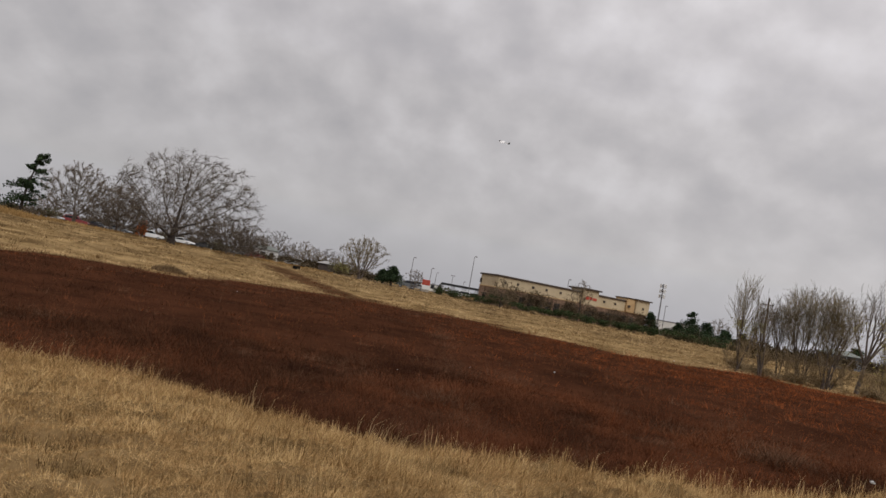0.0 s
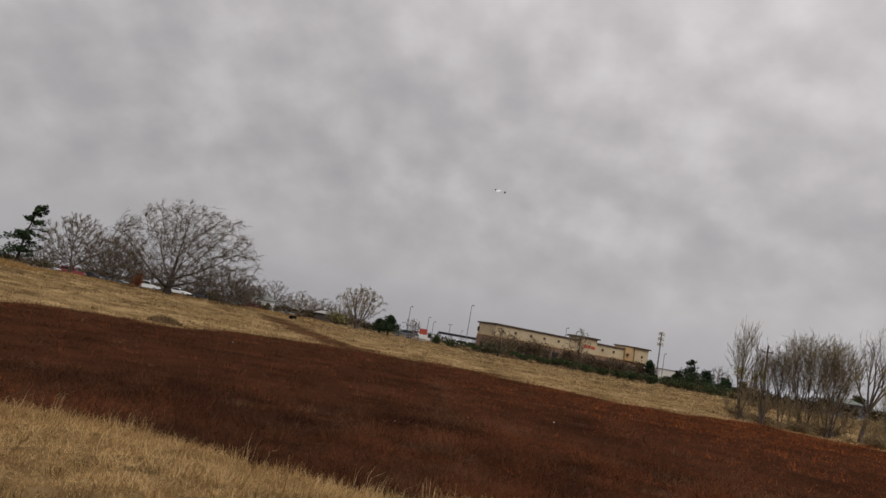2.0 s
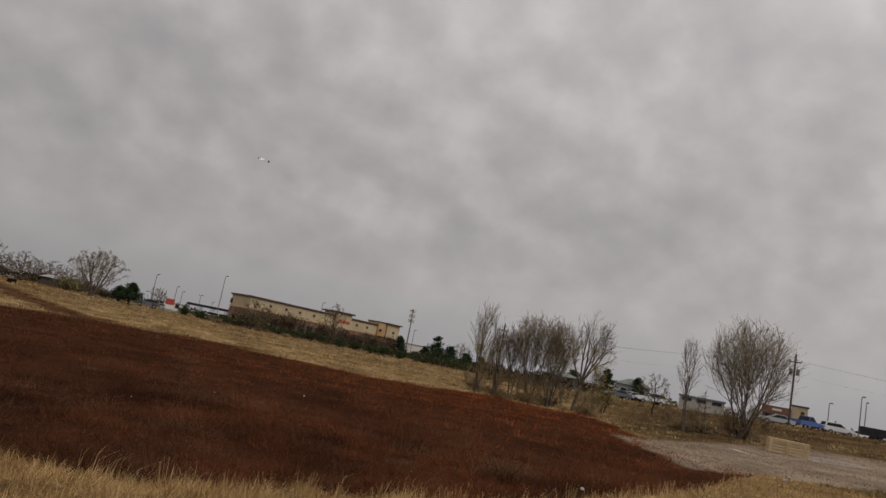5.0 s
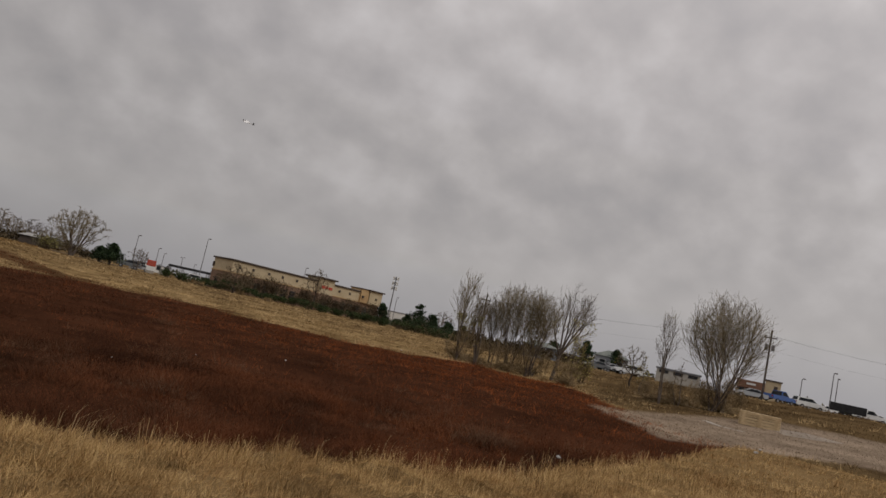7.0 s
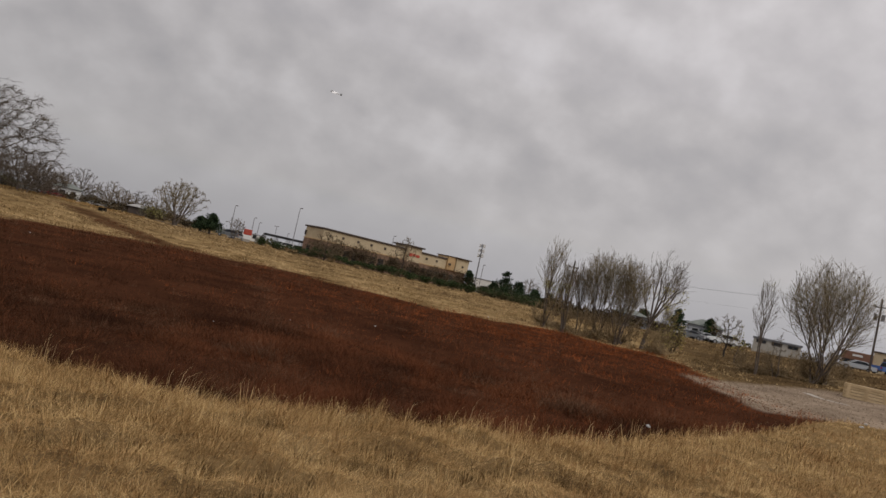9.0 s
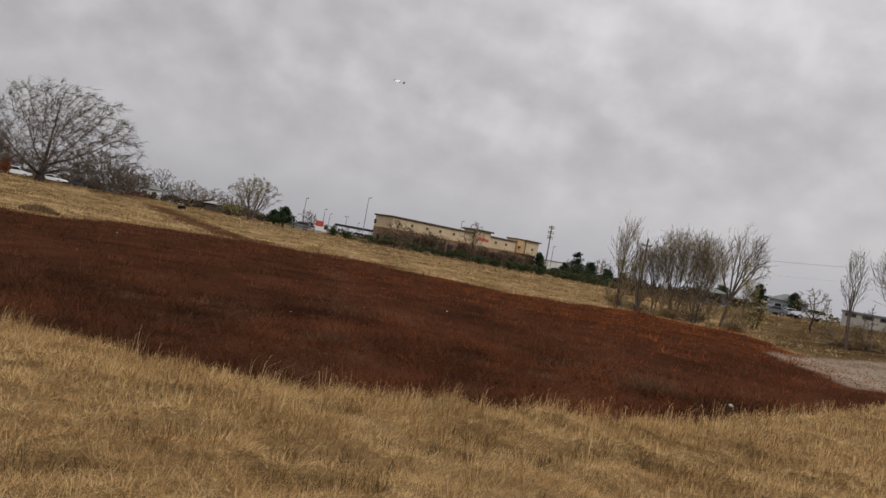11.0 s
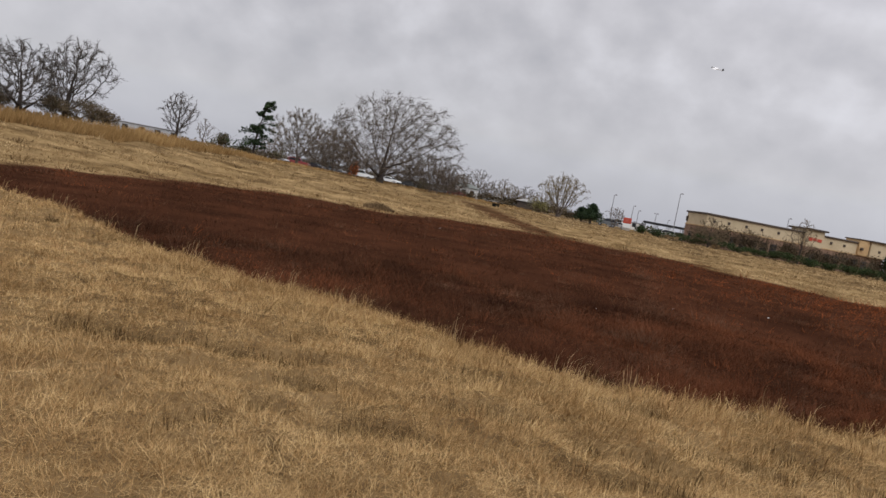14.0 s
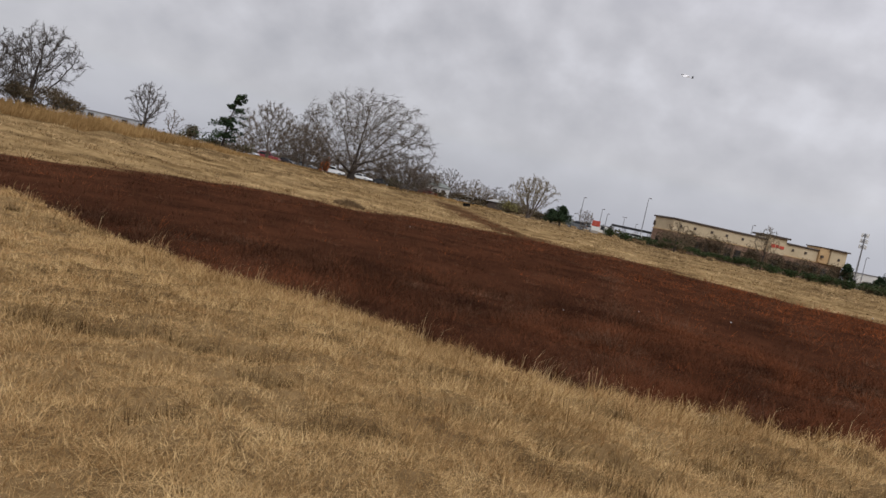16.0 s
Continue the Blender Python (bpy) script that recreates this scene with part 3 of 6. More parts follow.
def grown_tree(name, label, az, r, height, width, seed, shape="dome", low=0.14, trunk_h=0.12, trunk_r=0.25, stems=1, points=600, step=0.036, rise=0.12, lean=0.0, tip_lean=0.0,
               twig=0.016, twigs=2.0, twig_len=0.09, droop=0.0, wind=0.0, twig_mat=None, bark=None, leaves=0, leaf_mat=None, leaf_low=0.0, leaf_high=1.0, leaf_size=0.09,
               group="bare trees", category="tree", hollow=0.7, flat=0.8, base=0.10, ragged=0.16, taper=0.74, spray=0.42, shoots=3, wander=0.15):
    """A leafless tree whose limbs grow towards the open spaces of its crown: trunk or stems, boughs that fork, and fine twigs at their ends."""
    rng = np.random.default_rng(seed)
    u = rng.random(points * 3)
    h = low + (1 - low) * u
    keep = rng.random(points * 3) < crown_width(shape, h) ** 1.4 + 0.04
    h = h[keep][:points]
    a = rng.uniform(0, 2 * math.pi, len(h))
    ph = rng.uniform(0, 6.28, 3)
    edge = 1 + ragged * (np.sin(3 * a + 5 * h + ph[0]) + 0.7 * np.sin(5 * a - 9 * h + ph[1]))
    f = rng.random(len(h)) ** hollow * crown_width(shape, h) * edge * width / 2
    goal = np.stack([np.cos(a) * f + (lean + tip_lean * h) * height * h, np.sin(a) * f * flat, h * height * (1 + 0.04 * np.sin(4 * a + ph[2]))], -1)
    D = step * height
    node, up, stem_of = [], [], []
    for k in range(stems):
        b = 2 * math.pi * (k + rng.uniform(-0.3, 0.3)) / stems
        out = base * width * rng.uniform(0.25, 1.0) * (stems > 1)
        p = np.array((math.cos(b) * out, math.sin(b) * out * flat, -0.15))
        d = np.array((math.cos(b) * 0.22 * (stems > 1) + lean * 1.2, math.sin(b) * 0.22 * (stems > 1), 1.0))
        last = -1
        for i in range(max(2, int(trunk_h * height * (1 if stems == 1 else rng.uniform(0.6, 1.3)) / D) + 2)):
            node.append(p)
            up.append(last)
            stem_of.append(k)
            last = len(node) - 1
            q = d + rng.normal(0, 0.10, 3)
            p = p + q / np.linalg.norm(q) * D
    dist = np.full(len(goal), 1e9)
    near = np.zeros(len(goal), int)
    alive = np.ones(len(goal), bool)
    done = 0
    tried = collections.Counter()
    for _ in range(90):
        fresh = np.array(node[done:])
        if len(fresh):
            d2 = np.linalg.norm(goal[:, None] - fresh[None], axis=2)
            best = d2.argmin(1)
            val = d2[np.arange(len(goal)), best]
            closer = val < dist
            dist[closer], near[closer] = val[closer], best[closer] + done
            alive &= dist > 1.5 * D
        done = len(node)
        if not alive.any() or len(node) > 4200:
            break
        pulls = collections.defaultdict(lambda: np.zeros(3))
        for g in np.nonzero(alive)[0]:
            v = goal[g] - node[near[g]]
            pulls[near[g]] += v / (np.linalg.norm(v) + 1e-9)
        for i, v in pulls.items():
            if tried[i] > 3:
                continue
            tried[i] += 1
            old = node[i] - node[up[i]] if up[i] >= 0 else np.array((0, 0, 1.0))
            v = v / (np.linalg.norm(v) + 1e-9) + 0.45 * old / (np.linalg.norm(old) + 1e-9) + rng.normal(0, wander, 3) + (0, 0, rise)
            node.append(node[i] + v / np.linalg.norm(v) * D)
            up.append(i)
            stem_of.append(stem_of[i])
    node, up = np.array(node), np.array(up)
    n = len(node)
    area = np.zeros(n)
    kids = np.bincount(up[up >= 0], minlength=n)
    for i in range(n - 1, -1, -1):
        area[i] = max(area[i], 1.0)
        if up[i] >= 0:
            area[up[i]] += area[i]
    roots = np.nonzero(up < 0)[0]
    tip = twig * 1.15
    rad = tip + (trunk_r - tip) * ((area - 1) / max(area[roots].max() - 1, 1)) ** taper
    seg = [(node[up[i]], node[i], min(rad[up[i]], rad[i] * 1.25 + 0.2 * tip) if up[up[i]] >= 0 else rad[up[i]] * 1.25, rad[i], stem_of[i]) for i in range(n) if up[i] >= 0]
    stout = max(0.20 * trunk_r, tip * 1.6)
    root = empty(name, label, category, pose(*spot(az, r), 0, 0, -az), group)
    for k in range(stems):
        bole = [s[:4] for s in seg if s[4] == k and s[3] >= stout]
        if bole:
            raw("trunk" if stems == 1 else "stem", *tubes(bole, 6), bark or BARK, root, smooth=True)
    # fine twigs from the thin wood
    thin = np.nonzero((area < 12) & (up >= 0))[0]
    pick = np.repeat(thin, rng.poisson(twigs * np.where(kids[thin] == 0, 0.9, 0.6)))
    along = node[pick] - node[up[pick]]
    along /= np.linalg.norm(along, axis=1, keepdims=True) + 1e-9
    p = node[pick] - along * D * rng.random((len(pick), 1))
    d = along * 0.75 + rng.normal(0, spray, (len(pick), 3)) + (wind, 0, 0.25 * rise + 0.15)
    d /= np.linalg.norm(d, axis=1, keepdims=True)
    long = (twig_len * height * rng.uniform(0.4, 1.25, len(pick)))[:, None]
    q = p + d * long * 0.5
    bend = lambda v, by: (lambda w: w / np.linalg.norm(w, axis=1, keepdims=True))(v + rng.normal(0, by, v.shape) + (wind, 0, -droop))
    t = q + bend(d, 0.2) * long * 0.5
    fine = list(zip(p, q, np.full(len(p), twig), np.full(len(p), twig * 0.75)))
    ends = list(zip(q, t, np.full(len(p), twig * 0.75)))
    # each twig carries a spray of side shoots
    for k in range(shoots):
        at = p + d * long * rng.uniform(0.1, 0.5, (len(p), 1))
        ends += list(zip(at, at + bend(d, spray * 1.3) * long * rng.uniform(0.25, 0.6, (len(p), 1)), np.full(len(p), twig * 0.7)))
    mid = [s[:4] for s in seg if s[3] < stout]
    raw("crown", *join(tubes(mid, 3), tubes(fine, 3), spikes(ends)), twig_mat or TWIG, root)
    if leaves:
        ok = t[(t[:, 2] >= leaf_low * height) & (t[:, 2] <= leaf_high * height)]
        at = ok[rng.integers(0, len(ok), leaves)] + rng.normal(0, 0.10, (leaves, 3))
        raw("foliage", *leaf_quads(rng, at, leaf_size), leaf_mat or YELLOW_LEAF, root)
    return root


def shrub(name, label, az, r, height, width, seed, leaves=900, mat=None, leaf_size=0.10, twigs=16, group="shrubs", deep=0.8, twig_mat=None):
    """A rounded, uneven shrub: stems from the ground and leaves in several lumps."""
    rng = np.random.default_rng(seed)
    root = empty(name, label, "shrub", pose(*spot(az, r)), group)
    lumps = [(rng.uniform(-0.34, 0.34) * width, rng.uniform(-0.34, 0.34) * width * deep, rng.uniform(0.35, 0.72) * height) for _ in range(9)]
    segs = []
    for lx, ly, lz in lumps:
        mid = np.array((lx * 0.5, ly * 0.5, lz * 0.55)) + rng.normal(0, 0.05, 3)
        segs.append(((lx * 0.15, ly * 0.15, -0.1), mid, 0.045, 0.03))
        for _ in range(twigs):
            end = np.array((lx, ly, lz)) + rng.normal(0, 1, 3) * (0.17 * width, 0.17 * width * deep, 0.2 * height)
            end[2] = np.clip(end[2], 0.05, height)
            segs.append((mid, end, 0.02, 0.01))
            segs.append((end, end + rng.normal(0, 0.18, 3), 0.012, 0.008))
    raw("branchwork", *tubes(segs, 4), twig_mat or BROWN_TWIG, root)
    if leaves:
        which = rng.integers(0, len(lumps), leaves)
        d = rng.normal(size=(leaves, 3))
        d /= np.linalg.norm(d, axis=1, keepdims=True)
        d *= (rng.uniform(0.25, 1.05, leaves) ** 0.6)[:, None]
        c = np.array(lumps)[which] + d * (0.24 * width, 0.24 * width * deep, 0.33 * height)
        c[:, 2] = np.clip(c[:, 2], 0.04, height * 1.05)
        raw("foliage", *leaf_quads(rng, c, leaf_size), mat or HEDGE, root)
    return root


# ---- ground ----
azs = np.radians(np.concatenate([np.arange(-180, -66, 4.0), np.arange(-66, 66, 0.6), np.arange(66, 180, 4.0)]))
rings = np.concatenate([[0.8, 1.6, 2.4], np.geomspace(3.0, 12, 110), np.geomspace(12.4, 140, 120), np.geomspace(150, 3800, 26)])
gx, gy = (f(azs)[None, :] * rings[:, None] for f in (np.sin, np.cos))
gz = ground_z(gx, gy)
nr, na = gx.shape
verts = np.concatenate([[(0, 0, 0)], np.stack([gx, gy, gz], -1).reshape(-1, 3)])
i, j = np.meshgrid(np.arange(nr - 1), np.arange(na), indexing="ij")
k = (j + 1) % na
q = [1 + a * na + b for a, b in ((i, j), (i, k), (i + 1, k), (i + 1, j))]
tris = np.concatenate([np.stack([q[0], q[2], q[1]], -1).reshape(-1, 3), np.stack([q[0], q[3], q[2]], -1).reshape(-1, 3),
                       np.stack([0 * np.arange(na), 1 + np.arange(na), 1 + (np.arange(na) + 1) % na], -1)])


def ground_material():
    # base soil is coloured dark so gaps between the near blades look shaded
    m = material("field_soil", (0.085, 0.052, 0.023), (0.225, 0.148, 0.070), 0.22, 0.95, 0.6, 40, spec=0.0)
    nt = m.node_tree
    b = nt.nodes["Principled BSDF"]
    colour = b.inputs["Base Color"].links[0].from_socket
    noises = [n for n in nt.nodes if n.type == "TEX_NOISE"]

    patches = nt.nodes.new("ShaderNodeTexNoise")
    patches.inputs["Scale"].default_value, patches.inputs["Detail"].default_value, patches.inputs["Roughness"].default_value = 0.30, 6, 0.7
    nt.links.new(noises[0].inputs["Vector"].links[0].from_socket, patches.inputs["Vector"])

    def layer(base, attribute, dark, light):
        ramp = nt.nodes.new("ShaderNodeValToRGB")
        ramp.color_ramp.elements[0].position, ramp.color_ramp.elements[0].color = 0.38, (*dark, 1)
        ramp.color_ramp.elements[1].position, ramp.color_ramp.elements[1].color = 0.62, (*light, 1)
        nt.links.new(patches.outputs["Fac"], ramp.inputs[0])
        at = nt.nodes.new("ShaderNodeAttribute")
        at.attribute_name = attribute
        mix = nt.nodes.new("ShaderNodeMix")
        mix.data_type = "RGBA"
        nt.links.new(at.outputs["Fac"], mix.inputs[0])
        nt.links.new(base, mix.inputs[6])
        nt.links.new(ramp.outputs[0], mix.inputs[7])
        return mix.outputs[2]

    colour = layer(colour, "straw", (0.115, 0.072, 0.031), (0.30, 0.207, 0.10))
    colour = layer(colour, "brown", (0.062, 0.039, 0.0195), (0.15, 0.099, 0.048))
    colour = layer(colour, "corner", (0.05, 0.032, 0.016), (0.12, 0.08, 0.039))
    colour = layer(colour, "weeds", (0.029, 0.0125, 0.007), (0.060, 0.0240, 0.0125))
    colour = layer(colour, "gravel", (0.150, 0.112, 0.080), (0.275, 0.212, 0.155))
    nt.links.new(colour, b.inputs["Base Color"])
    return m


ground = tagged(raw("ground", verts, tris, ground_material(), smooth=True), "dry tan grassland with a sunken rust-brown weed field", "ground", kind="structure")
flat = np.concatenate([[(0.0, 0.0)], np.stack([gx, gy], -1).reshape(-1, 2)])
for attribute, values in (("weeds", np.maximum(in_field(flat[:, 0], flat[:, 1]), 0.75 * in_track(flat[:, 0], flat[:, 1]))), ("gravel", in_gravel(flat[:, 0], flat[:, 1])), ("brown", brownness(flat[:, 0], flat[:, 1])), ("corner", cornerness(flat[:, 0], flat[:, 1])),
                          ("straw", np.clip((np.hypot(flat[:, 0], flat[:, 1]) - 28) / 4, 0, 1))):
    layer = ground.data.attributes.new(attribute, "FLOAT", "POINT")
    layer.data.foreach_set("value", values.astype(np.float32))

# ---- grass ----
rng = np.random.default_rng(11)


def scatter(count, az0, az1, r0, r1, power=1.0):
    """Random places by bearing and distance; power 1 thins out with distance, 2 is even over the ground."""
    az = radians(az0) + radians(az1 - az0) * rng.random(count)
    r = (r0**power + (r1**power - r0**power) * rng.random(count)) ** (1 / power)
    return r * np.sin(az), r * np.cos(az)


# the near turf: a short matted sward with wind-blown tufts, taller towards the weed field
def on_turf(x, y):
    az, r = polar(x, y)
    near, far = field_edges(az, x, y)
    ok = (r < near + 0.2 + 0.15 * wobble(x, y, 0.5, 8)) & (in_gravel(x, y) < 0.5)
    ok |= (r > near) & (r < 30) & (in_field(x, y) < 0.3) & (az > 38) & (in_gravel(x, y) < 0.3)
    return ok, az, r, near


near_xy, side_xy, left_xy = scatter(400000, -62, 62, 2.3, 11.5, 1.0), scatter(26000, 26, 62, 11.5, 30, 1.3), scatter(18000, -62, -34, 11.5, 24, 1.3)
x, y = (np.concatenate(v) for v in zip(near_xy, side_xy, left_xy))
ok, az, r, near = on_turf(x, y)
patch = wobble(x, y, 0.28, 2) + 0.6 * wobble(x, y, 1.1, 6)
hole = hollows(x, y)
ok &= rng.random(len(x)) < np.clip(1.05 + 0.3 * patch - 0.5 * hole, 0.3, 1)
x, y, r, near, patch = (v[ok] for v in (x, y, r, near, patch))
close = np.clip((r - near + 3.2) / 3.0, 0, 1)
tall = np.clip((0.075 + 0.05 * close + 0.05 * patch) * rng.uniform(0.5, 1.5, len(x)), 0.035, 0.32)
drift = 1.6 + 2.0 * wobble(x, y, 0.45, 12) + rng.normal(0, 1, len(x)) * np.interp(polar(x, y)[0], (-25, 0), (2.6, 1.3))
mat_of = grass(rng, x, y, tall, 0.0026 + 0.0005 * r, drift, rng.uniform(0.4, 1.9, len(x)) * (1 - 0.15 * close), 1, sink=0.004)
x, y = scatter(7000, -62, 62, 2.3, 30, 1.0)
ok, az, r, near = on_turf(x, y)
patch = wobble(x, y, 0.7, 22) + 0.5 * wobble(x, y, 2.1, 23)
close = np.clip(np.maximum((r - near + 3.0) / 2.6, np.minimum((az - 18) / 8, (r - 4) / 3)), 0, 1)
ok &= rng.random(len(x)) < 0.45 + 0.4 * patch + 0.3 * close - 0.7 * hollows(x, y)
x, y, r, patch, close = (v[ok] for v in (x, y, r, patch, close))
high = np.clip((0.12 + 0.09 * close**2 + 0.06 * patch) * rng.uniform(0.55, 1.35, len(x)), 0.06, 0.42)
blown = 1.5 + 2.6 * wobble(x, y, 0.8, 24)
russet = wobble(x, y, 0.9, 91) + 0.5 * wobble(x, y, 0.3, 92) > 0.35
tuft_of, russet_of = (clumps(rng, x[k], y[k], 22, high[k], 0.10 + 0.4 * high[k], 0.0018 + 0.0004 * r[k], blown[k], 0.8, flop=2.2, droop=0.9, curl=0.7) for k in (~russet, russet))
tagged(raw("russet_tufts", *russet_of, RUSSET), "russet-brown dry grass tufts among the straw", "grass", kind="stuff")
# old thatch, coloured dark for the shade in the hollows between the tussocks
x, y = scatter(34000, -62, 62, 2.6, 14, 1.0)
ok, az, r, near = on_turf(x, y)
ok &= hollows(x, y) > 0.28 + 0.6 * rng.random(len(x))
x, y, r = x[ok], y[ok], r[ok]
tagged(raw("old_thatch", *clumps(rng, x, y, 16, rng.uniform(0.09, 0.22, len(x)), rng.uniform(0.12, 0.25, len(x)), 0.0018 + 0.0004 * r, flop=1.2, droop=0.5, curl=0.6), SHADE_THATCH), "old thatch coloured dark brown for the shade in turf hollows", "grass", kind="stuff")
# arching tussocks, shoulder to shoulder, lower and more matted on the left
gap = 0.27
tx, ty = (v.ravel() for v in np.meshgrid(np.arange(-16, 16, gap), np.arange(0, 17, gap)))
x, y = tx + rng.uniform(-0.5, 0.5, len(tx)) * gap, ty + rng.uniform(-0.5, 0.5, len(tx)) * gap
ok, az, r, near = on_turf(x, y)
ok &= (np.abs(az) < 60) & (r > 2.4) & (r < 17) & (rng.random(len(x)) < np.clip(1.15 - 0.85 * hollows(x, y) - np.clip((r - 9) / 12, 0, 0.6), 0, 1))
x, y, az, r, near = (v[ok] for v in (x, y, az, r, near))
vigour = np.clip(1 + 0.35 * wobble(x, y, 0.5, 28) + rng.normal(0, 0.22, len(x)), 0.5, 1.7)
length = np.interp(az, (-30, 5), (0.13, 0.21)) * vigour * (1 + 0.35 * np.clip((r - near + 1.6) / 1.4, 0, 1))
tawny = wobble(x, y, 0.7, 93) + rng.normal(0, 0.35, len(x)) > 0.55
side = np.interp(az, (-30, 0), (0.15, 0.75))
big_of, tawny_of = (clumps(rng, x[k], y[k], 80, length[k], 0.14 + 0.75 * length[k], 0.0013 + 0.00034 * r[k], 1.5 + 1.3 * wobble(x[k], y[k], 1.3, 27), side[k][:, None], flop=2.3, droop=1.0, curl=0.6) for k in (~tawny, tawny))
tagged(raw("tawny_tussocks", *tawny_of, RUSSET), "tawny brown tussocks in the dry turf", "grass", kind="stuff")
tagged(raw("dry_turf", *join(mat_of, tuft_of, big_of), STRAW), "matted straw-coloured dry grass in wind-blown tufts", "grass", kind="stuff")

# the same turf underfoot and behind, more thinly
x, y = scatter(60000, -180, 180, 0.25, 14, 1.0)
az, r = polar(x, y)
keep = (r < 2.3) | (np.abs(az) > 62)
x, y, r = x[keep], y[keep], r[keep]
tagged(raw("sparse_turf", *grass(rng, x, y, rng.uniform(0.03, 0.13, len(x)), 0.006 + 0.001 * r, rng.uniform(0, 6.28, len(x)), rng.uniform(0.3, 1.1, len(x)), 1), STRAW), "short dry straw-coloured turf", "grass", kind="stuff")

# single taller seed stalks along the edge of the field
x, y = scatter(60000, -60, 50, 5.5, 24, 1.0)
az, r = polar(x, y)
near, far = field_edges(az, x, y)
keep = (np.abs(r - near) < 0.55) & (wobble(x, y, 0.33, 21) > 0.42)
x, y, r = x[keep], y[keep], r[keep]
stalks = raw("seed_stalks", *grass(rng, x, y, rng.uniform(0.16, 0.44, len(x)), 0.0014 + 0.00028 * r, 1.4 + rng.normal(0, 0.6, len(x)), rng.uniform(0.15, 0.75, len(x))), SEED)
tagged(stalks, "pale dry seed stalks leaning along the field edge", "grass", kind="stuff")

# the weed field: low bushy rust-brown plants, drawn more coarsely far off
pieces, redder, darker, greyer = [], [], [], []
for count, r0, r1, per in ((21000, 6, 17, 20), (30000, 17, 78, 10)):
    x, y = scatter(count, -62, 62, r0, r1, 1.25)
    keep = np.maximum(in_field(x, y), 0.5 * in_track(x, y)) > rng.random(len(x)) * 0.85 + 0.05
    x, y = x[keep], y[keep]
    az, r = polar(x, y)
    patch = wobble(x, y, 0.30, 14) + 0.7 * wobble(x, y, 1.1, 15)
    keep = rng.random(len(x)) < 1.0 + 0.8 * np.clip(patch, -1, 0)
    x, y, az, r, patch = (v[keep] for v in (x, y, az, r, patch))
    high = np.clip((0.20 + 0.17 * patch) * rng.uniform(0.6, 1.4, len(x)), 0.06, 0.6)
    red = np.clip((az + 2) / 22, 0, 1) * np.clip((r - 16) / 18, 0, 1) + 0.12 * np.clip(wobble(x, y, 3.0, 71), 0, 1) > rng.random(len(x))
    dusk = (0.70 * np.clip((10 - az) / 24, 0, 1) * np.clip((50 - r) / 15, 0, 1) + 0.45 * wobble(x, y, 0.8, 72) > rng.random(len(x))) & ~red
    grey = (wobble(x, y, 0.42, 73) + 0.7 * wobble(x, y, 1.5, 74) > 0.42 + 0.35 * rng.random(len(x))) & ~red & ~dusk
    for which, kind in ((~red & ~dusk & ~grey, pieces), (red, redder), (dusk, darker), (grey, greyer)):
        u, w, h, d = x[which], y[which], high[which] * (1.25 if kind is greyer else 1), r[which]
        kind.append(clumps(rng, u, w, per, h, 0.20 + 0.7 * h + 0.004 * d, 0.0026 + 0.00055 * d, segments=1, flop=1.7))
        kind.append(flecks(rng, u, w, 0.02, h, 0.10 + 0.5 * h + 0.003 * d, 0.010 + 0.0009 * d, per // 2))
tagged(raw("weed_field", *join(*pieces), RUST), "dense dried rust-brown weeds covering the sunken field", "weeds", kind="stuff")
tagged(raw("red_weeds", *join(*redder), RED_RUST), "orange-red dried weeds at the far end of the sunken field", "weeds", kind="stuff")
tagged(raw("dark_weeds", *join(*darker), DARK_RUST), "dark umber dried weeds in patches of the sunken field", "weeds", kind="stuff")
tagged(raw("grey_weeds", *join(*greyer), GREY_RUST), "taller grey-brown weed heads among the rust-brown weeds", "weeds", kind="stuff")

# dry grass on the banks beyond
x, y = scatter(300000, -64, 64, 26, 150, 0.8)
az, r = polar(x, y)
near, far = field_edges(az, x, y)
keep = (r > far) & (in_field(x, y) < 0.4) & (in_gravel(x, y) < 0.25) & (in_track(x, y) < rng.random(len(x)))
x, y = x[keep], y[keep]
az, r = polar(x, y)
patch = wobble(x, y, 3.0, 31) + 0.6 * wobble(x, y, 9, 32)
keep = rng.random(len(x)) < (0.8 + 0.4 * patch) * (1 - 0.85 * np.maximum(brownness(x, y), cornerness(x, y)))
x, y, r, patch = x[keep], y[keep], r[keep], patch[keep]
tall = np.clip((0.085 + 0.08 * patch) * rng.uniform(0.5, 1.4, len(x)), 0.05, 0.6)
tagged(raw("bank_grass", *grass(rng, x, y, tall, 0.01 + 0.0013 * r, rng.uniform(0, 6.28, len(x)), rng.uniform(0.5, 1.4, len(x)), 1), TAN), "tufty dry tan grass on the field banks", "grass", kind="stuff")

x, y = scatter(240000, -62, -9, 46, 128, 1.0)
az, r = polar(x, y)
crest = np.interp(az, (-62, -50, -41, -34, -28, -21, -15, -9), (52, 56, 66, 82, 98, 106, 114, 122))
keep = np.abs(r - crest) < np.interp(az, (-40, -28, -9), (5, 3.2, 2.0)) * (1 + 0.5 * wobble(x, y, 4, 41))
x, y, r = x[keep], y[keep], r[keep]
tagged(raw("tall_grass", *grass(rng, x, y, np.where(np.abs(r - np.interp(polar(x, y)[0], (-62, -50, -41, -34, -28, -21, -15, -9), (52, 56, 66, 82, 98, 106, 114, 122))) < 6, np.interp(polar(x, y)[0], (-35, -30), (0.9, 0.42)), 0.3) * rng.uniform(0.5, 1.2, len(x)), 0.010 + 0.0009 * r, 1.5 + rng.normal(0, 0.7, len(x)), rng.uniform(0.05, 0.5, len(x)), 1), OCHRE), "tall ochre grass along the crest of the bank", "grass", kind="stuff")

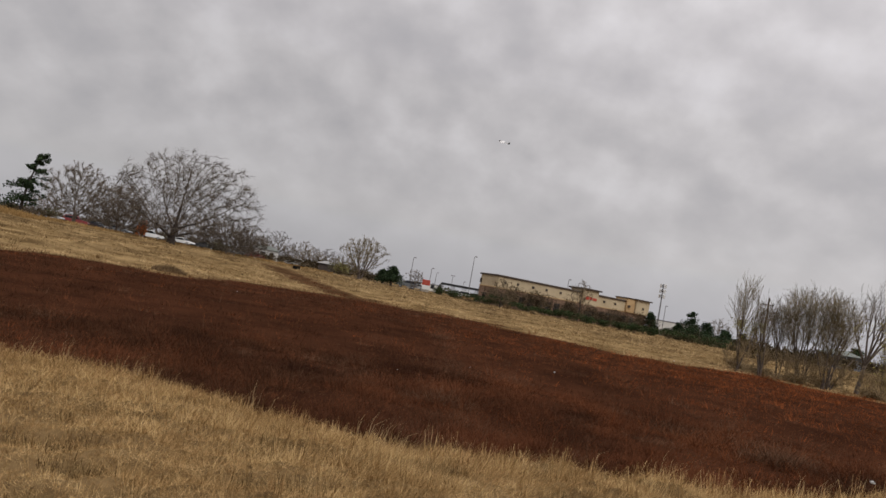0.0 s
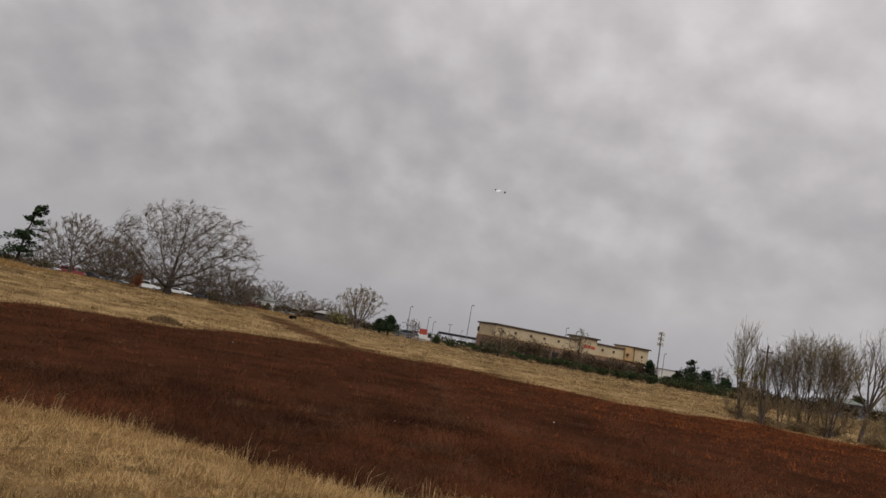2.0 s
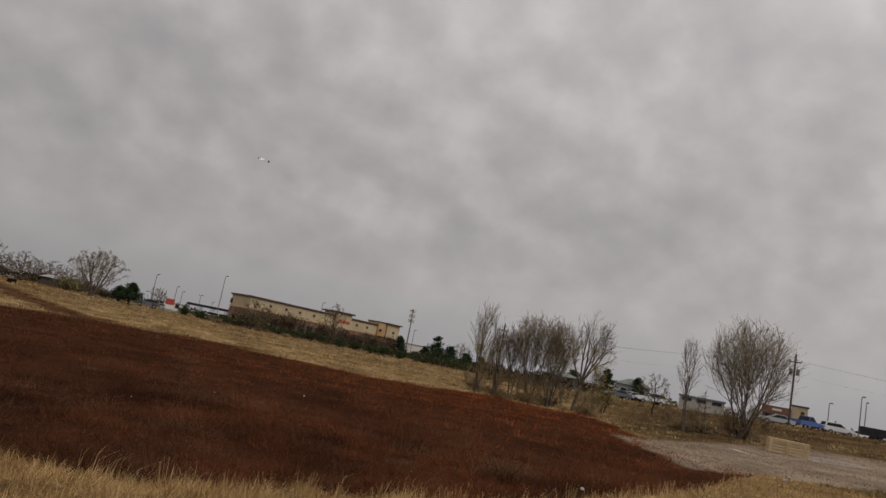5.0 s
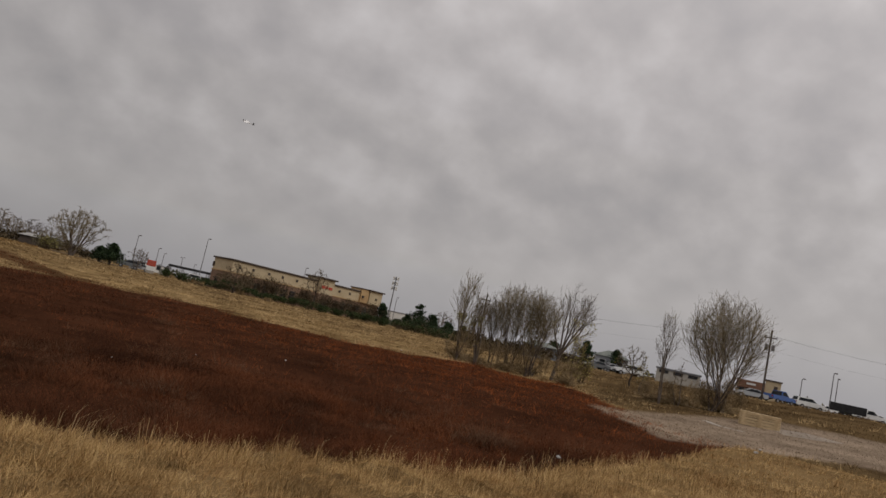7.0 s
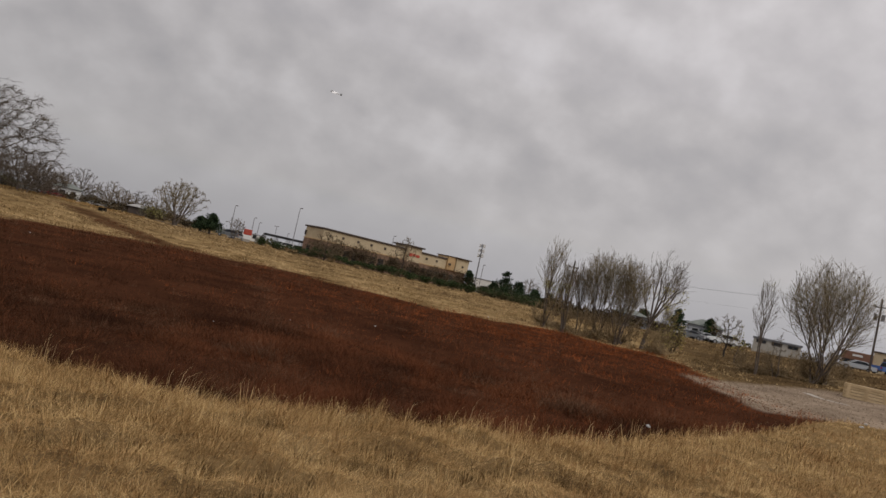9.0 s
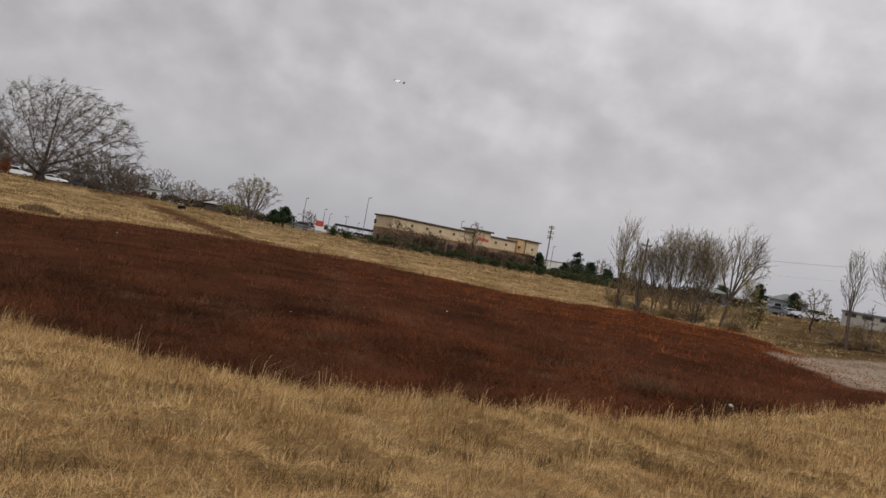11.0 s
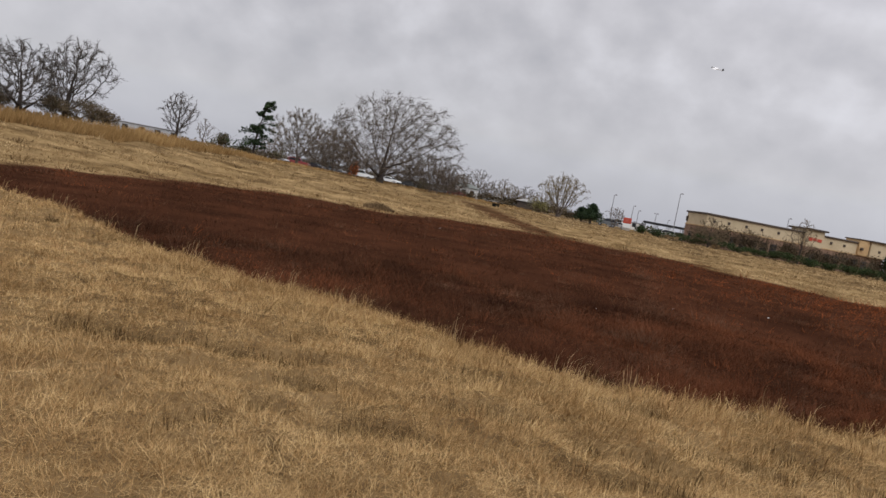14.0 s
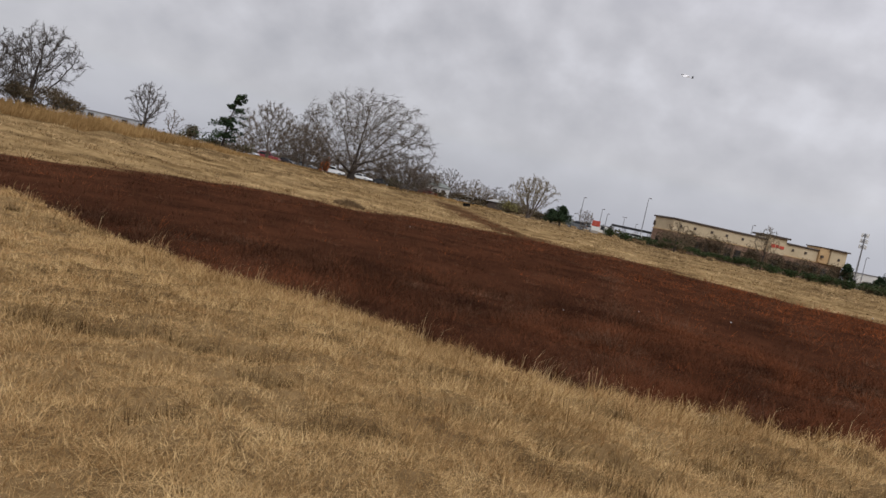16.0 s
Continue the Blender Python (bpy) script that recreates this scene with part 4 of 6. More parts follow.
x, y = scatter(190000, -64, 64, 26, 150, 0.8)
az, r = polar(x, y)
keep = (np.maximum(brownness(x, y), cornerness(x, y)) > 0.25 + 0.75 * rng.random(len(x))) & (in_gravel(x, y) < 0.2) & (in_field(x, y) < 0.3)
x, y, r, az = x[keep], y[keep], r[keep], az[keep]
tall = 0.12 * rng.uniform(0.4, 1.3, len(x)) * (1 + 0.5 * wobble(x, y, 2.0, 52))
dull = cornerness(x, y) > rng.random(len(x))
for name, label, mat, which in (("brown_weeds", "dun brown weed bands on the banks", DUN, ~dull), ("corner_weeds", "dull dark brown weeds round the corner of the field", CORNER, dull)):
    c = int(which.sum())
    tagged(raw(name, *grass(rng, x[which], y[which], tall[which], 0.008 + 0.0011 * r[which], rng.uniform(0, 6.28, c), rng.uniform(0.5, 1.3, c), 1), mat), label, "weeds", kind="stuff")

# tussocks that break up the banks
x, y = scatter(15000, -62, 62, 26, 125, 1.0)
az, r = polar(x, y)
near, far = field_edges(az, x, y)
keep = (r > far + 0.3) & (in_gravel(x, y) < 0.2) & (in_track(x, y) < 0.5) & (wobble(x, y, 1.3, 87) + 0.5 * wobble(x, y, 4.0, 88) > rng.uniform(-0.7, 0.5, len(x)))
x, y, az, r = (v[keep] for v in (x, y, az, r))
tint = wobble(x, y, 1.6, 89) - 0.3 * np.clip((az + 12) / 8, 0, 1) + rng.normal(0, 0.35, len(x)) + 0.9 * np.maximum(brownness(x, y) - 0.5, cornerness(x, y))
for name, label, mat, which in (("straw_tussocks", "pale straw tussocks on the banks", PALE_TUSSOCK, tint < 0.25), ("brown_tussocks", "dull brown tussocks on the banks", DUN, (tint >= 0.25) & (tint < 0.9)), ("dark_tussocks", "dark brown weed tussocks on the banks", CORNER, tint >= 0.9)):
    c = int(which.sum())
    tagged(raw(name, *clumps(rng, x[which], y[which], 11, rng.uniform(0.12, 0.46, c), rng.uniform(0.3, 1.0, c), 0.012 + 0.0007 * r[which], 1.5 + 0 * x[which], 0.5, segments=1, flop=1.5), mat), label, "grass", kind="stuff")

# the hummock at the far corner of the field
x, y = scatter(3200, -23.5, -19.5, 44, 49, 1.0)
hx, hy = spot(-21.2, 46.5)[:2]
bulge = np.clip(1 - np.hypot((x - hx) / 1.15, (y - hy) / 0.9), 0, 1)
keep = bulge > 0.05
tagged(raw("hummock", *grass(rng, x[keep], y[keep], 0.2 + 0.45 * bulge[keep], 0.07 + 0 * x[keep], rng.uniform(0, 6.28, int(keep.sum())), rng.uniform(0.2, 0.9, int(keep.sum())), 1), MOUND), "grey-brown weedy hummock at the field corner", "grass", kind="stuff")

# loose stones on the gravel and the sparse weeds that grow through it
x, y = scatter(16000, 33, 60, 23, 52, 2.0)
keep = in_gravel(x, y) > 0.15 + 0.6 * rng.random(len(x)) * (wobble(x, y, 1.2, 95) < 0.5)
x, y = x[keep], y[keep]
STONES = material("dusty_buff_gravel", (0.20, 0.150, 0.108), (0.40, 0.315, 0.235), 0.8, 0.95, 0, 5, island=1.0, spec=0.05)
tagged(raw("gravel_stones", *flecks(rng, x, y, 0.0, 0.03, 0.15, 0.06, 2), STONES), "loose dusty buff stones scattered over the gravel", "gravel", kind="stuff")
x, y = scatter(900, 33, 60, 23, 52, 2.0)
keep = (in_gravel(x, y) > 0.1) & (in_gravel(x, y) < 0.95 - 0.3 * wobble(x, y, 2.5, 96))
x, y = x[keep], y[keep]
tagged(raw("gravel_weeds", *clumps(rng, x, y, 10, rng.uniform(0.06, 0.16, len(x)), rng.uniform(0.15, 0.4, len(x)), 0.02 + 0 * x, segments=1, flop=1.6), DUN), "sparse dry weeds growing through the gravel", "weeds", kind="stuff")

# ---- trees on the left bank ----
grown_tree("elm_tree", "large spreading bare elm tree on the field bank", -21.5, 100, 12.2, 21.0, 5, "dome", low=0.12, trunk_h=0.07, trunk_r=0.62, points=1700, step=0.030, rise=0.05, lean=0.03, tip_lean=0.12, twig=0.015, twigs=2.8, twig_len=0.11, droop=0.30, wind=0.38, shoots=4, twig_mat=ELM_TWIG, bark=DARK_BARK, ragged=0.10, hollow=0.55)
grown_tree("elm_tree", "bare grey tree with a rounded crown behind parked cars", -28.2, 105, 8.2, 8.6, 7, "round", low=0.16, trunk_h=0.12, trunk_r=0.28, points=800, step=0.031, rise=0.15, twig=0.016, twigs=4.5, droop=0.1, wind=0.15, twig_mat=TWIG, bark=BARK)
grown_tree("elm_tree", "dense grey bare tree beside the large elm", -25.4, 112, 7.2, 8.4, 8, "dome", low=0.08, stems=5, trunk_r=0.13, points=900, step=0.031, twig=0.018, twigs=3.0, twig_len=0.12, droop=0.15, wind=0.2)
grown_tree("elm_tree", "low dense bare tree beside the parked cars", -17.3, 108, 5.8, 9.6, 9, "dome", low=0.06, stems=6, trunk_r=0.12, points=650, twig=0.018, twigs=2.2, twig_len=0.12, droop=0.3, wind=0.3, twig_mat=ELM_TWIG)
grown_tree("elm_tree", "low grey bare tree with drooping twigs", -15.9, 112, 4.4, 6.4, 10, "dome", low=0.06, stems=5, trunk_r=0.10, points=420, twig=0.018, twigs=2.2, twig_len=0.12, droop=0.3, wind=0.3, twig_mat=ELM_TWIG)
grown_tree("oak_tree", "dark wide bare tree on the grassy crest", -47.4, 86, 7.6, 10.5, 21, "dome", low=0.15, trunk_h=0.12, trunk_r=0.42, points=1000, step=0.031, rise=0.08, twig=0.016, twigs=3.6, droop=0.05, lean=-0.06, bark=DARK_BARK, twig_mat=DARK_TWIG, ragged=0.22)
grown_tree("oak_tree", "dark bare tree with upswept limbs on the crest", -44.7, 87, 9.0, 8.0, 23, "fan", low=0.14, trunk_h=0.12, trunk_r=0.36, points=1000, step=0.031, rise=0.14, twig=0.016, twigs=3.6, lean=0.05, tip_lean=0.06, bark=DARK_BARK, twig_mat=DARK_TWIG, ragged=0.2)
grown_tree("young_tree", "small dark bare tree on the bank", -37.2, 100, 6.4, 5.0, 25, "fan", low=0.2, trunk_h=0.16, trunk_r=0.22, points=520, step=0.032, rise=0.2, twig=0.016, twigs=3.2, bark=DARK_BARK, twig_mat=DARK_TWIG, ragged=0.2)
grown_tree("young_tree", "thin pale bare sapling beside a round shrub", -35.3, 118, 4.4, 3.2, 26, "fan", low=0.25, trunk_h=0.2, trunk_r=0.10, points=150, rise=0.2, twig=0.017, twigs=2.0)


def conifer(name, label, az, r, height, width, seed, lean=0.0, gaps=0.25, group="evergreens", skip=0.16, fluff=1.0, sided=0.0):
    """An evergreen with drooping, uneven boughs and gaps between them."""
    rng = np.random.default_rng(seed)
    root = empty(name, label, "tree", pose(*spot(az, r)), group)
    stem, boughs, leaf = [], [], []
    n = 9
    spine = [np.array((lean * (k / n) ** 1.5 * height, 0.1 * math.sin(k), height * k / n - (0.15 if k == 0 else 0))) for k in range(n + 1)]
    for k in range(n):
        stem.append((spine[k], spine[k + 1], 0.17 * (1 - k / (n + 1)) + 0.02, 0.17 * (1 - (k + 1) / (n + 1)) + 0.02))
    for k in range(64):
        f = rng.uniform(skip, 0.99)
        base = spine[int(f * n)] + (spine[min(int(f * n) + 1, n)] - spine[int(f * n)]) * (f * n % 1)
        a = rng.uniform(0, 6.28)
        out = width / 2 * (1.12 - f) ** 0.65 * rng.uniform(0.4, 1.15) * (1 + sided * math.cos(a) * (2.4 * f - 1.1))
        if rng.random() < gaps:
            continue
        end = base + np.array((math.cos(a) * out, math.sin(a) * out, rng.uniform(-0.12, 0.22) * out))
        boughs.append((base, end, 0.035, 0.012))
        c = 70
        s = rng.uniform(0.15, 1.05, c)[:, None]
        leaf.append(base + (end - base) * s + rng.normal(0, 1, (c, 3)) * (0.12 + 0.10 * out) * fluff * (1.1 - 0.5 * s))
    raw("trunk", *tubes(stem, 7), DARK_BARK, root, smooth=True)
    raw("bough_frame", *tubes(boughs, 4), DARK_BARK, root)
    raw("needle_mass", *leaf_quads(rng, np.concatenate(leaf), 0.14), PINE, root)
    return root


conifer("juniper_tree", "dark ragged evergreen leaning in the wind", -31.6, 95, 7.2, 5.8, 36, lean=0.17, gaps=0.10, fluff=0.6, skip=0.14, sided=0.7)
conifer("pine_tree", "low dark spreading pine beside a bare tree", -4.3, 122, 3.2, 5.0, 32, gaps=0.1, skip=0.3)
conifer("pine_tree", "small dark pine under a bare tree", -5.0, 126, 2.4, 3.4, 33, gaps=0.1, skip=0.3)

for az, r, h, w, s in ((-43.4, 84, 3.0, 5.2, 41), (-45.4, 84, 2.8, 4.6, 42), (-42.1, 85, 2.0, 3.6, 43), (-48.9, 86, 3.0, 4.4, 44)):
    bare_tree("bare_thicket", "dark twiggy thicket under the bare trees", az, r, h, w, s, stems=8, trunk_r=0.04, flare=0.9, lift=0.05, kids=(2, 2, 1), twig=0.021, twig_mat=BROWN_TWIG, bark=DARK_TWIG, leaves=260, leaf_mat=DULL_LEAF, leaf_size=0.10, group="thickets", category="thicket")
shrub("round_shrub", "round dull olive shrub on the bank", -34.1, 104, 2.6, 3.8, 45, 900, DULL_LEAF, 0.13)
shrub("round_shrub", "low grey-brown shrub beside the ragged evergreen", -32.4, 98, 1.5, 3.0, 46, 300, DULL_LEAF, 0.12)
shrub("round_shrub", "low grey-brown shrub beside the ragged evergreen", -29.9, 99, 1.7, 3.2, 47, 300, DULL_LEAF, 0.12)
shrub("autumn_shrub", "small upright shrub with orange-red autumn leaves", -23.6, 101, 2.5, 1.7, 48, 420, ORANGE_LEAF, 0.12)

for k, (az, r, h, w) in enumerate(((-30.2, 158, 4.6, 9.0), (-26.8, 160, 6.2, 10.5), (-24.2, 162, 7.0, 11.0), (-22.0, 164, 6.0, 10.0), (-19.4, 160, 6.2, 11.0), (-14.9, 160, 5.0, 9.0))):
    grown_tree("bare_thicket", "dense grey leafless thicket beyond the elm", az, r, h, w, 161 + k, "dome", low=0.04, stems=7, trunk_r=0.09, points=360, twig=0.026, twigs=1.8, twig_len=0.15, droop=0.1, group="thickets", category="thicket")

# ---- trees along the far road ----
for k, (az, r, h, w, shape) in enumerate(((-13.7, 165, 7.0, 8.2, "round"), (-11.5, 170, 6.2, 8.4, "dome"), (-9.7, 172, 5.6, 8.8, "dome"), (-15.2, 160, 5.2, 7.0, "dome"), (-12.5, 176, 5.0, 8.0, "dome"), (-8.4, 168, 4.6, 8.0, "dome"), (-16.6, 158, 5.4, 8.0, "dome"), (-10.6, 166, 4.6, 7.6, "dome"))):
    grown_tree("roadside_tree", "grey bare tree in a row along the road", az, r, h, w, 51 + k, shape, low=0.1, trunk_h=0.1, trunk_r=0.26, points=420, step=0.042, twig=0.026, twigs=1.3, twig_len=0.13, shoots=2, group="roadside trees", twig_mat=BROWN_TWIG if k % 2 else ELM_TWIG)
for k in range(26):
    az = -31.5 + 27.0 * k / 25
    shrub("roadside_shrub", "dark brown roadside brush", az + 0.3 * math.sin(7 * k), 150 + 14 * math.sin(2.3 * k) + (24 if az < -18 else 14), 2.3 + 0.7 * math.sin(3.1 * k), 6.5, 57 + k, 520, DULL_LEAF if k % 4 == 1 else BRUSH, 0.20, group="roadside shrubs", twigs=12)
grown_tree("elm_tree", "pale bare tree with a broad fan-shaped crown", -6.9, 125, 7.4, 8.4, 62, "fan", low=0.14, trunk_h=0.08, trunk_r=0.32, stems=3, base=0.04, points=1000, step=0.028, rise=0.12, wander=0.2, twig=0.016, twigs=2.8, twig_mat=PALE_TWIG, lean=0.03)
shrub("yellow_shrub", "yellow-green shrub behind the bare tree", -8.4, 150, 3.0, 5.0, 63, 500, OLIVE_LEAF, 0.15)
grown_tree("young_tree", "small bare tree beside the red sign", -2.4, 140, 4.0, 3.8, 64, "fan", low=0.15, trunk_h=0.1, trunk_r=0.12, points=200, twig=0.024, twigs=2.4)

# ---- hedge and brush in front of the store ----
for k in range(15):
    f = k / 14
    az, r = -0.1 + 16.6 * f, 139 - 7 * math.sin(f * 2.6)
    shrub("hedge_shrub", "clipped dark green evergreen hedge shrub", az, r, (1.9 if k < 5 else 1.6 if k < 10 else 1.7) * (1 + 0.16 * math.sin(5 * k)), 3.7, 70 + k, 1500, HEDGE, 0.10, group="hedge shrubs", twigs=7, deep=0.6)
for az, r, h, w, s in ((4.4, 141, 3.4, 4.5, 90), (6.0, 143, 4.2, 5, 91), (7.6, 144, 4.2, 5, 92), (9.2, 146, 4.0, 5, 93), (10.9, 147, 3.6, 5, 94), (12.6, 149, 3.4, 5, 95), (14.3, 149, 3.6, 5, 96), (16.0, 146, 3.8, 4.6, 90)):
    shrub("leafless_shrub", "dark brown leafless brush behind the hedge", az, r, h * 1.12, w * 1.35, s, 1900, BRUSH, 0.12, group="brush")
for az, r, h, w, s in ((2.0, 128, 0.9, 2.2, 97), (5.2, 126, 0.9, 1.6, 98), (7.4, 122, 0.8, 2.0, 99)):
    shrub("dry_shrub", "low tawny dried weed clump before the hedge", az, r, h, w, s, 260, TAN, 0.12, group="dry shrubs")
grown_tree("young_tree", "bare brown tree in front of the store wall", 4.7, 125, 5.0, 6.4, 65, "dome", low=0.16, trunk_h=0.14, trunk_r=0.18, points=480, twig=0.019, twigs=2.6, twig_mat=BROWN_TWIG, bark=DARK_BARK)
grown_tree("young_tree", "narrow bare tree in front of the store entrance", 10.9, 138, 7.6, 5.0, 66, "fan", low=0.3, trunk_h=0.26, trunk_r=0.15, points=300, twig=0.022, twigs=2.2, twig_mat=BROWN_TWIG, bark=DARK_BARK)

# ---- dark evergreens past the store ----
for az, r, h, w, s in ((16.4, 146, 4.4, 3.8, 101), (19.3, 150, 6.0, 5.4, 102), (20.5, 148, 4.2, 5.0, 103), (18.5, 152, 3.2, 4.0, 104), (21.9, 150, 3.4, 5.0, 105), (23.0, 148, 3.2, 4.6, 109), (30.4, 125, 3.2, 4.2, 106), (33.0, 128, 4.4, 4.2, 107), (35.3, 135, 4.0, 3.6, 108)):
    conifer("cedar_tree", "dark bushy cedar past the store", az, r, h, w, s, gaps=0.0, skip=0.08, group="cedars")
for az, r, h, w, s in ((17.8, 140, 1.8, 4.5, 111), (19.2, 138, 1.6, 4.5, 112), (21.0, 136, 1.8, 4.5, 113), (22.4, 130, 1.8, 4.5, 114)):
    shrub("hedge_shrub", "dark green loose shrub past the store", az, r, h, w, s, 800, HEDGE, 0.13, group="loose shrubs", deep=0.7)
for az, r, h, w, s in ((18.0, 146, 2.0, 4.4, 181), (19.6, 144, 3.6, 5.0, 182), (21.2, 142, 2.4, 5.0, 183), (22.8, 138, 2.4, 5.0, 184)):
    shrub("cedar_shrub", "dense dark green cedar shrub past the store", az, r, h, w, s, 1700, PINE, 0.15, group="cedars")
grown_tree("young_tree", "grey bare tree behind the cedars", 21.4, 160, 6.0, 6.4, 115, "dome", low=0.1, trunk_h=0.12, trunk_r=0.14, points=300, twig=0.026, twigs=2.6)

UNDER_TWIG = material("dry_buff_stems", (0.16, 0.115, 0.065), (0.38, 0.29, 0.175), 0.6, 0.9, 0, island=0.6, spec=0.0)
# ---- the poplar clumps on the right edge of the field ----
bare_tree("poplar_tree", "tall pale poplar with olive leaves on its lower half", 23.0, 54, 7.1, 3.2, 121, stems=4, trunk_r=0.065, flare=0.20, lift=0.16, kids=(2, 2, 2), twig=0.0085, twig_mat=PALE_TWIG, leaves=900, leaf_mat=OLIVE_LEAF, leaf_low=0.12, leaf_high=0.5, leaf_size=0.055, group="poplars", spread=0.55)
bare_tree("poplar_tree", "slender brown poplar stems from one root", 24.5, 54, 5.4, 2.1, 122, stems=4, trunk_r=0.06, flare=0.22, lift=0.14, kids=(2, 3, 2), twig=0.0072, twig_mat=BROWN_TWIG, group="poplars", spread=0.55)
bare_tree("poplar_tree", "slim bare poplar stems beside the clump", 25.7, 56, 5.9, 2.4, 127, stems=4, trunk_r=0.05, flare=0.25, lift=0.14, kids=(2, 3, 2), twig=0.0072, twig_mat=BROWN_TWIG, group="poplars", spread=0.55)
bare_tree("poplar_tree", "broad clump of bare poplar stems", 27.0, 55, 7.0, 4.2, 123, stems=9, trunk_r=0.055, flare=0.32, lift=0.13, kids=(2, 3, 2), twig=0.0072, twig_mat=PALE_TWIG, group="poplars", spread=0.6)
bare_tree("poplar_tree", "broad clump of bare poplar stems", 28.8, 54, 6.7, 4.2, 124, stems=10, trunk_r=0.055, flare=0.36, lift=0.13, kids=(2, 3, 2), twig=0.0072, twig_mat=PALE_TWIG, group="poplars", spread=0.6)
bare_tree("poplar_tree", "leaning poplar with a rounded bare crown and yellow leaves", 30.7, 57, 8.1, 4.5, 125, trunk_r=0.13, trunk_h=0.28, flare=0.75, lift=0.10, kids=(2, 2, 2), twig=0.0085, lean=(1.6, 0), leaves=260, leaf_low=0.2, leaf_high=0.62, leaf_size=0.07, group="poplars", boughs=6, twig_mat=TWIG)
bare_tree("poplar_tree", "thin poplar sapling with pale yellow leaves", 32.2, 55, 4.3, 1.6, 126, stems=3, trunk_r=0.04, flare=0.25, kids=(2, 2, 2), twig=0.0085, twig_mat=PALE_TWIG, leaves=320, leaf_low=0.3, leaf_size=0.06, group="poplars", spread=0.5)
for az, r, h, w, s, n in ((23.4, 53.5, 3.0, 2.2, 131, 60), (22.5, 54, 2.0, 1.6, 132, 20), (24.6, 54.5, 2.2, 1.9, 133, 10), (27.4, 54.5, 2.3, 1.9, 134, 10), (29.9, 54.5, 2.0, 1.8, 136, 20), (26.2, 54.5, 2.4, 1.8, 130, 10), (28.4, 54, 2.6, 2.0, 135, 20), (31.3, 54.5, 2.0, 1.6, 137, 50), (32.3, 53.5, 2.1, 1.6, 138, 90)):
    bare_tree("sucker_thicket", "brown twiggy suckers at the foot of the poplars", az, r, h, w, s, stems=7, trunk_r=0.016, flare=0.4, lift=0.10, kids=(2, 1, 1), twig=0.0085, twig_mat=UNDER_TWIG, bark=UNDER_TWIG, leaves=n, leaf_size=0.05, group="undergrowth", category="thicket", spread=0.6)
for az, r, h, w, s in ((23.0, 54.5, 1.3, 2.4, 191), (25.0, 55, 0.9, 2.4, 192), (27.0, 54.5, 1.0, 2.8, 193), (28.8, 54.5, 1.0, 2.4, 194), (31.6, 54.0, 0.9, 2.2, 196),
                       (38.6, 49.2, 0.8, 2.2, 197), (40.4, 49.4, 0.8, 2.2, 198), (43.0, 49.5, 1.0, 2.6, 199)):
    shrub("dry_undergrowth", "dry brown undergrowth at the foot of bare trees", az, r, h * 0.85, w, s, 160, TAN, 0.05, twigs=20, group="undergrowth", twig_mat=UNDER_TWIG)
for az, r, h, w, s in ((23.8, 92, 2.2, 5.0, 171), (25.6, 95, 2.0, 5.0, 172), (27.4, 98, 2.2, 5.0, 173), (29.6, 104, 1.6, 4.0, 174), (31.6, 106, 1.8, 4.5, 175)):
    shrub("dark_shrub", "dark green-brown brush behind the poplars", az, r, h, w, s, 900, BRUSH, 0.13, group="dark brush")
shrub("yellow_shrub", "yellow-leaved sapling brush under the poplar", 33.0, 60, 2.5, 1.8, 139, 420, YELLOW_LEAF, 0.07)

grown_tree("young_tree", "small crooked bare tree with a few yellow leaves", 36.6, 62, 3.6, 3.0, 141, "fan", low=0.3, trunk_h=0.2, trunk_r=0.09, points=170, twig=0.011, twigs=2.2, bark=DARK_BARK, twig_mat=BROWN_TWIG, leaves=60, leaf_low=0.3, leaf_high=0.6, leaf_size=0.06)
grown_tree("young_tree", "thin sapling with yellow leaves", 37.5, 58, 2.9, 1.2, 142, "spire", low=0.2, stems=2, trunk_r=0.04, points=80, twig=0.010, twig_mat=PALE_TWIG, leaves=120, leaf_low=0.35, leaf_size=0.055)
bare_tree("poplar_tree", "tall slender bare poplar with a few leaves at its tip", 39.0, 48, 6.1, 1.9, 143, stems=2, trunk_r=0.07, flare=0.14, lift=0.16, kids=(2, 2, 2), twig=0.0085, twig_mat=TWIG, leaves=40, leaf_mat=OLIVE_LEAF, leaf_low=0.86, leaf_size=0.05, group="poplars", spread=0.55)
grown_tree("young_tree", "spindly bare sapling beside the poplar", 40.2, 48, 2.8, 1.0, 144, "round", low=0.2, stems=2, trunk_r=0.035, points=80, twig=0.010, twig_mat=BROWN_TWIG)
bare_tree("willow_tree", "broad many-stemmed bare tree spreading from its base", 43.1, 49, 7.5, 5.9, 145, stems=14, trunk_r=0.06, flare=0.55, lift=0.11, kids=(2, 3, 2), twig=0.0075, twig_mat=PALE_TWIG, bark=BARK, group="poplars", spread=0.6)
for az, r, h, w, s in ((39.6, 49, 1.7, 1.6, 151), (38.0, 50, 1.4, 1.4, 152), (41.6, 49, 2.0, 1.6, 153), (43.4, 49, 2.4, 2.0, 154), (42.4, 49.4, 1.8, 1.6, 155), (44.3, 49.6, 1.6, 1.4, 156)):
    bare_tree("sucker_thicket", "brown twiggy suckers at the foot of the bare trees", az, r, h, w, s, stems=6, trunk_r=0.016, flare=0.4, lift=0.10, kids=(2, 1, 1), twig=0.0085, twig_mat=UNDER_TWIG, bark=UNDER_TWIG, group="undergrowth", category="thicket", spread=0.6)

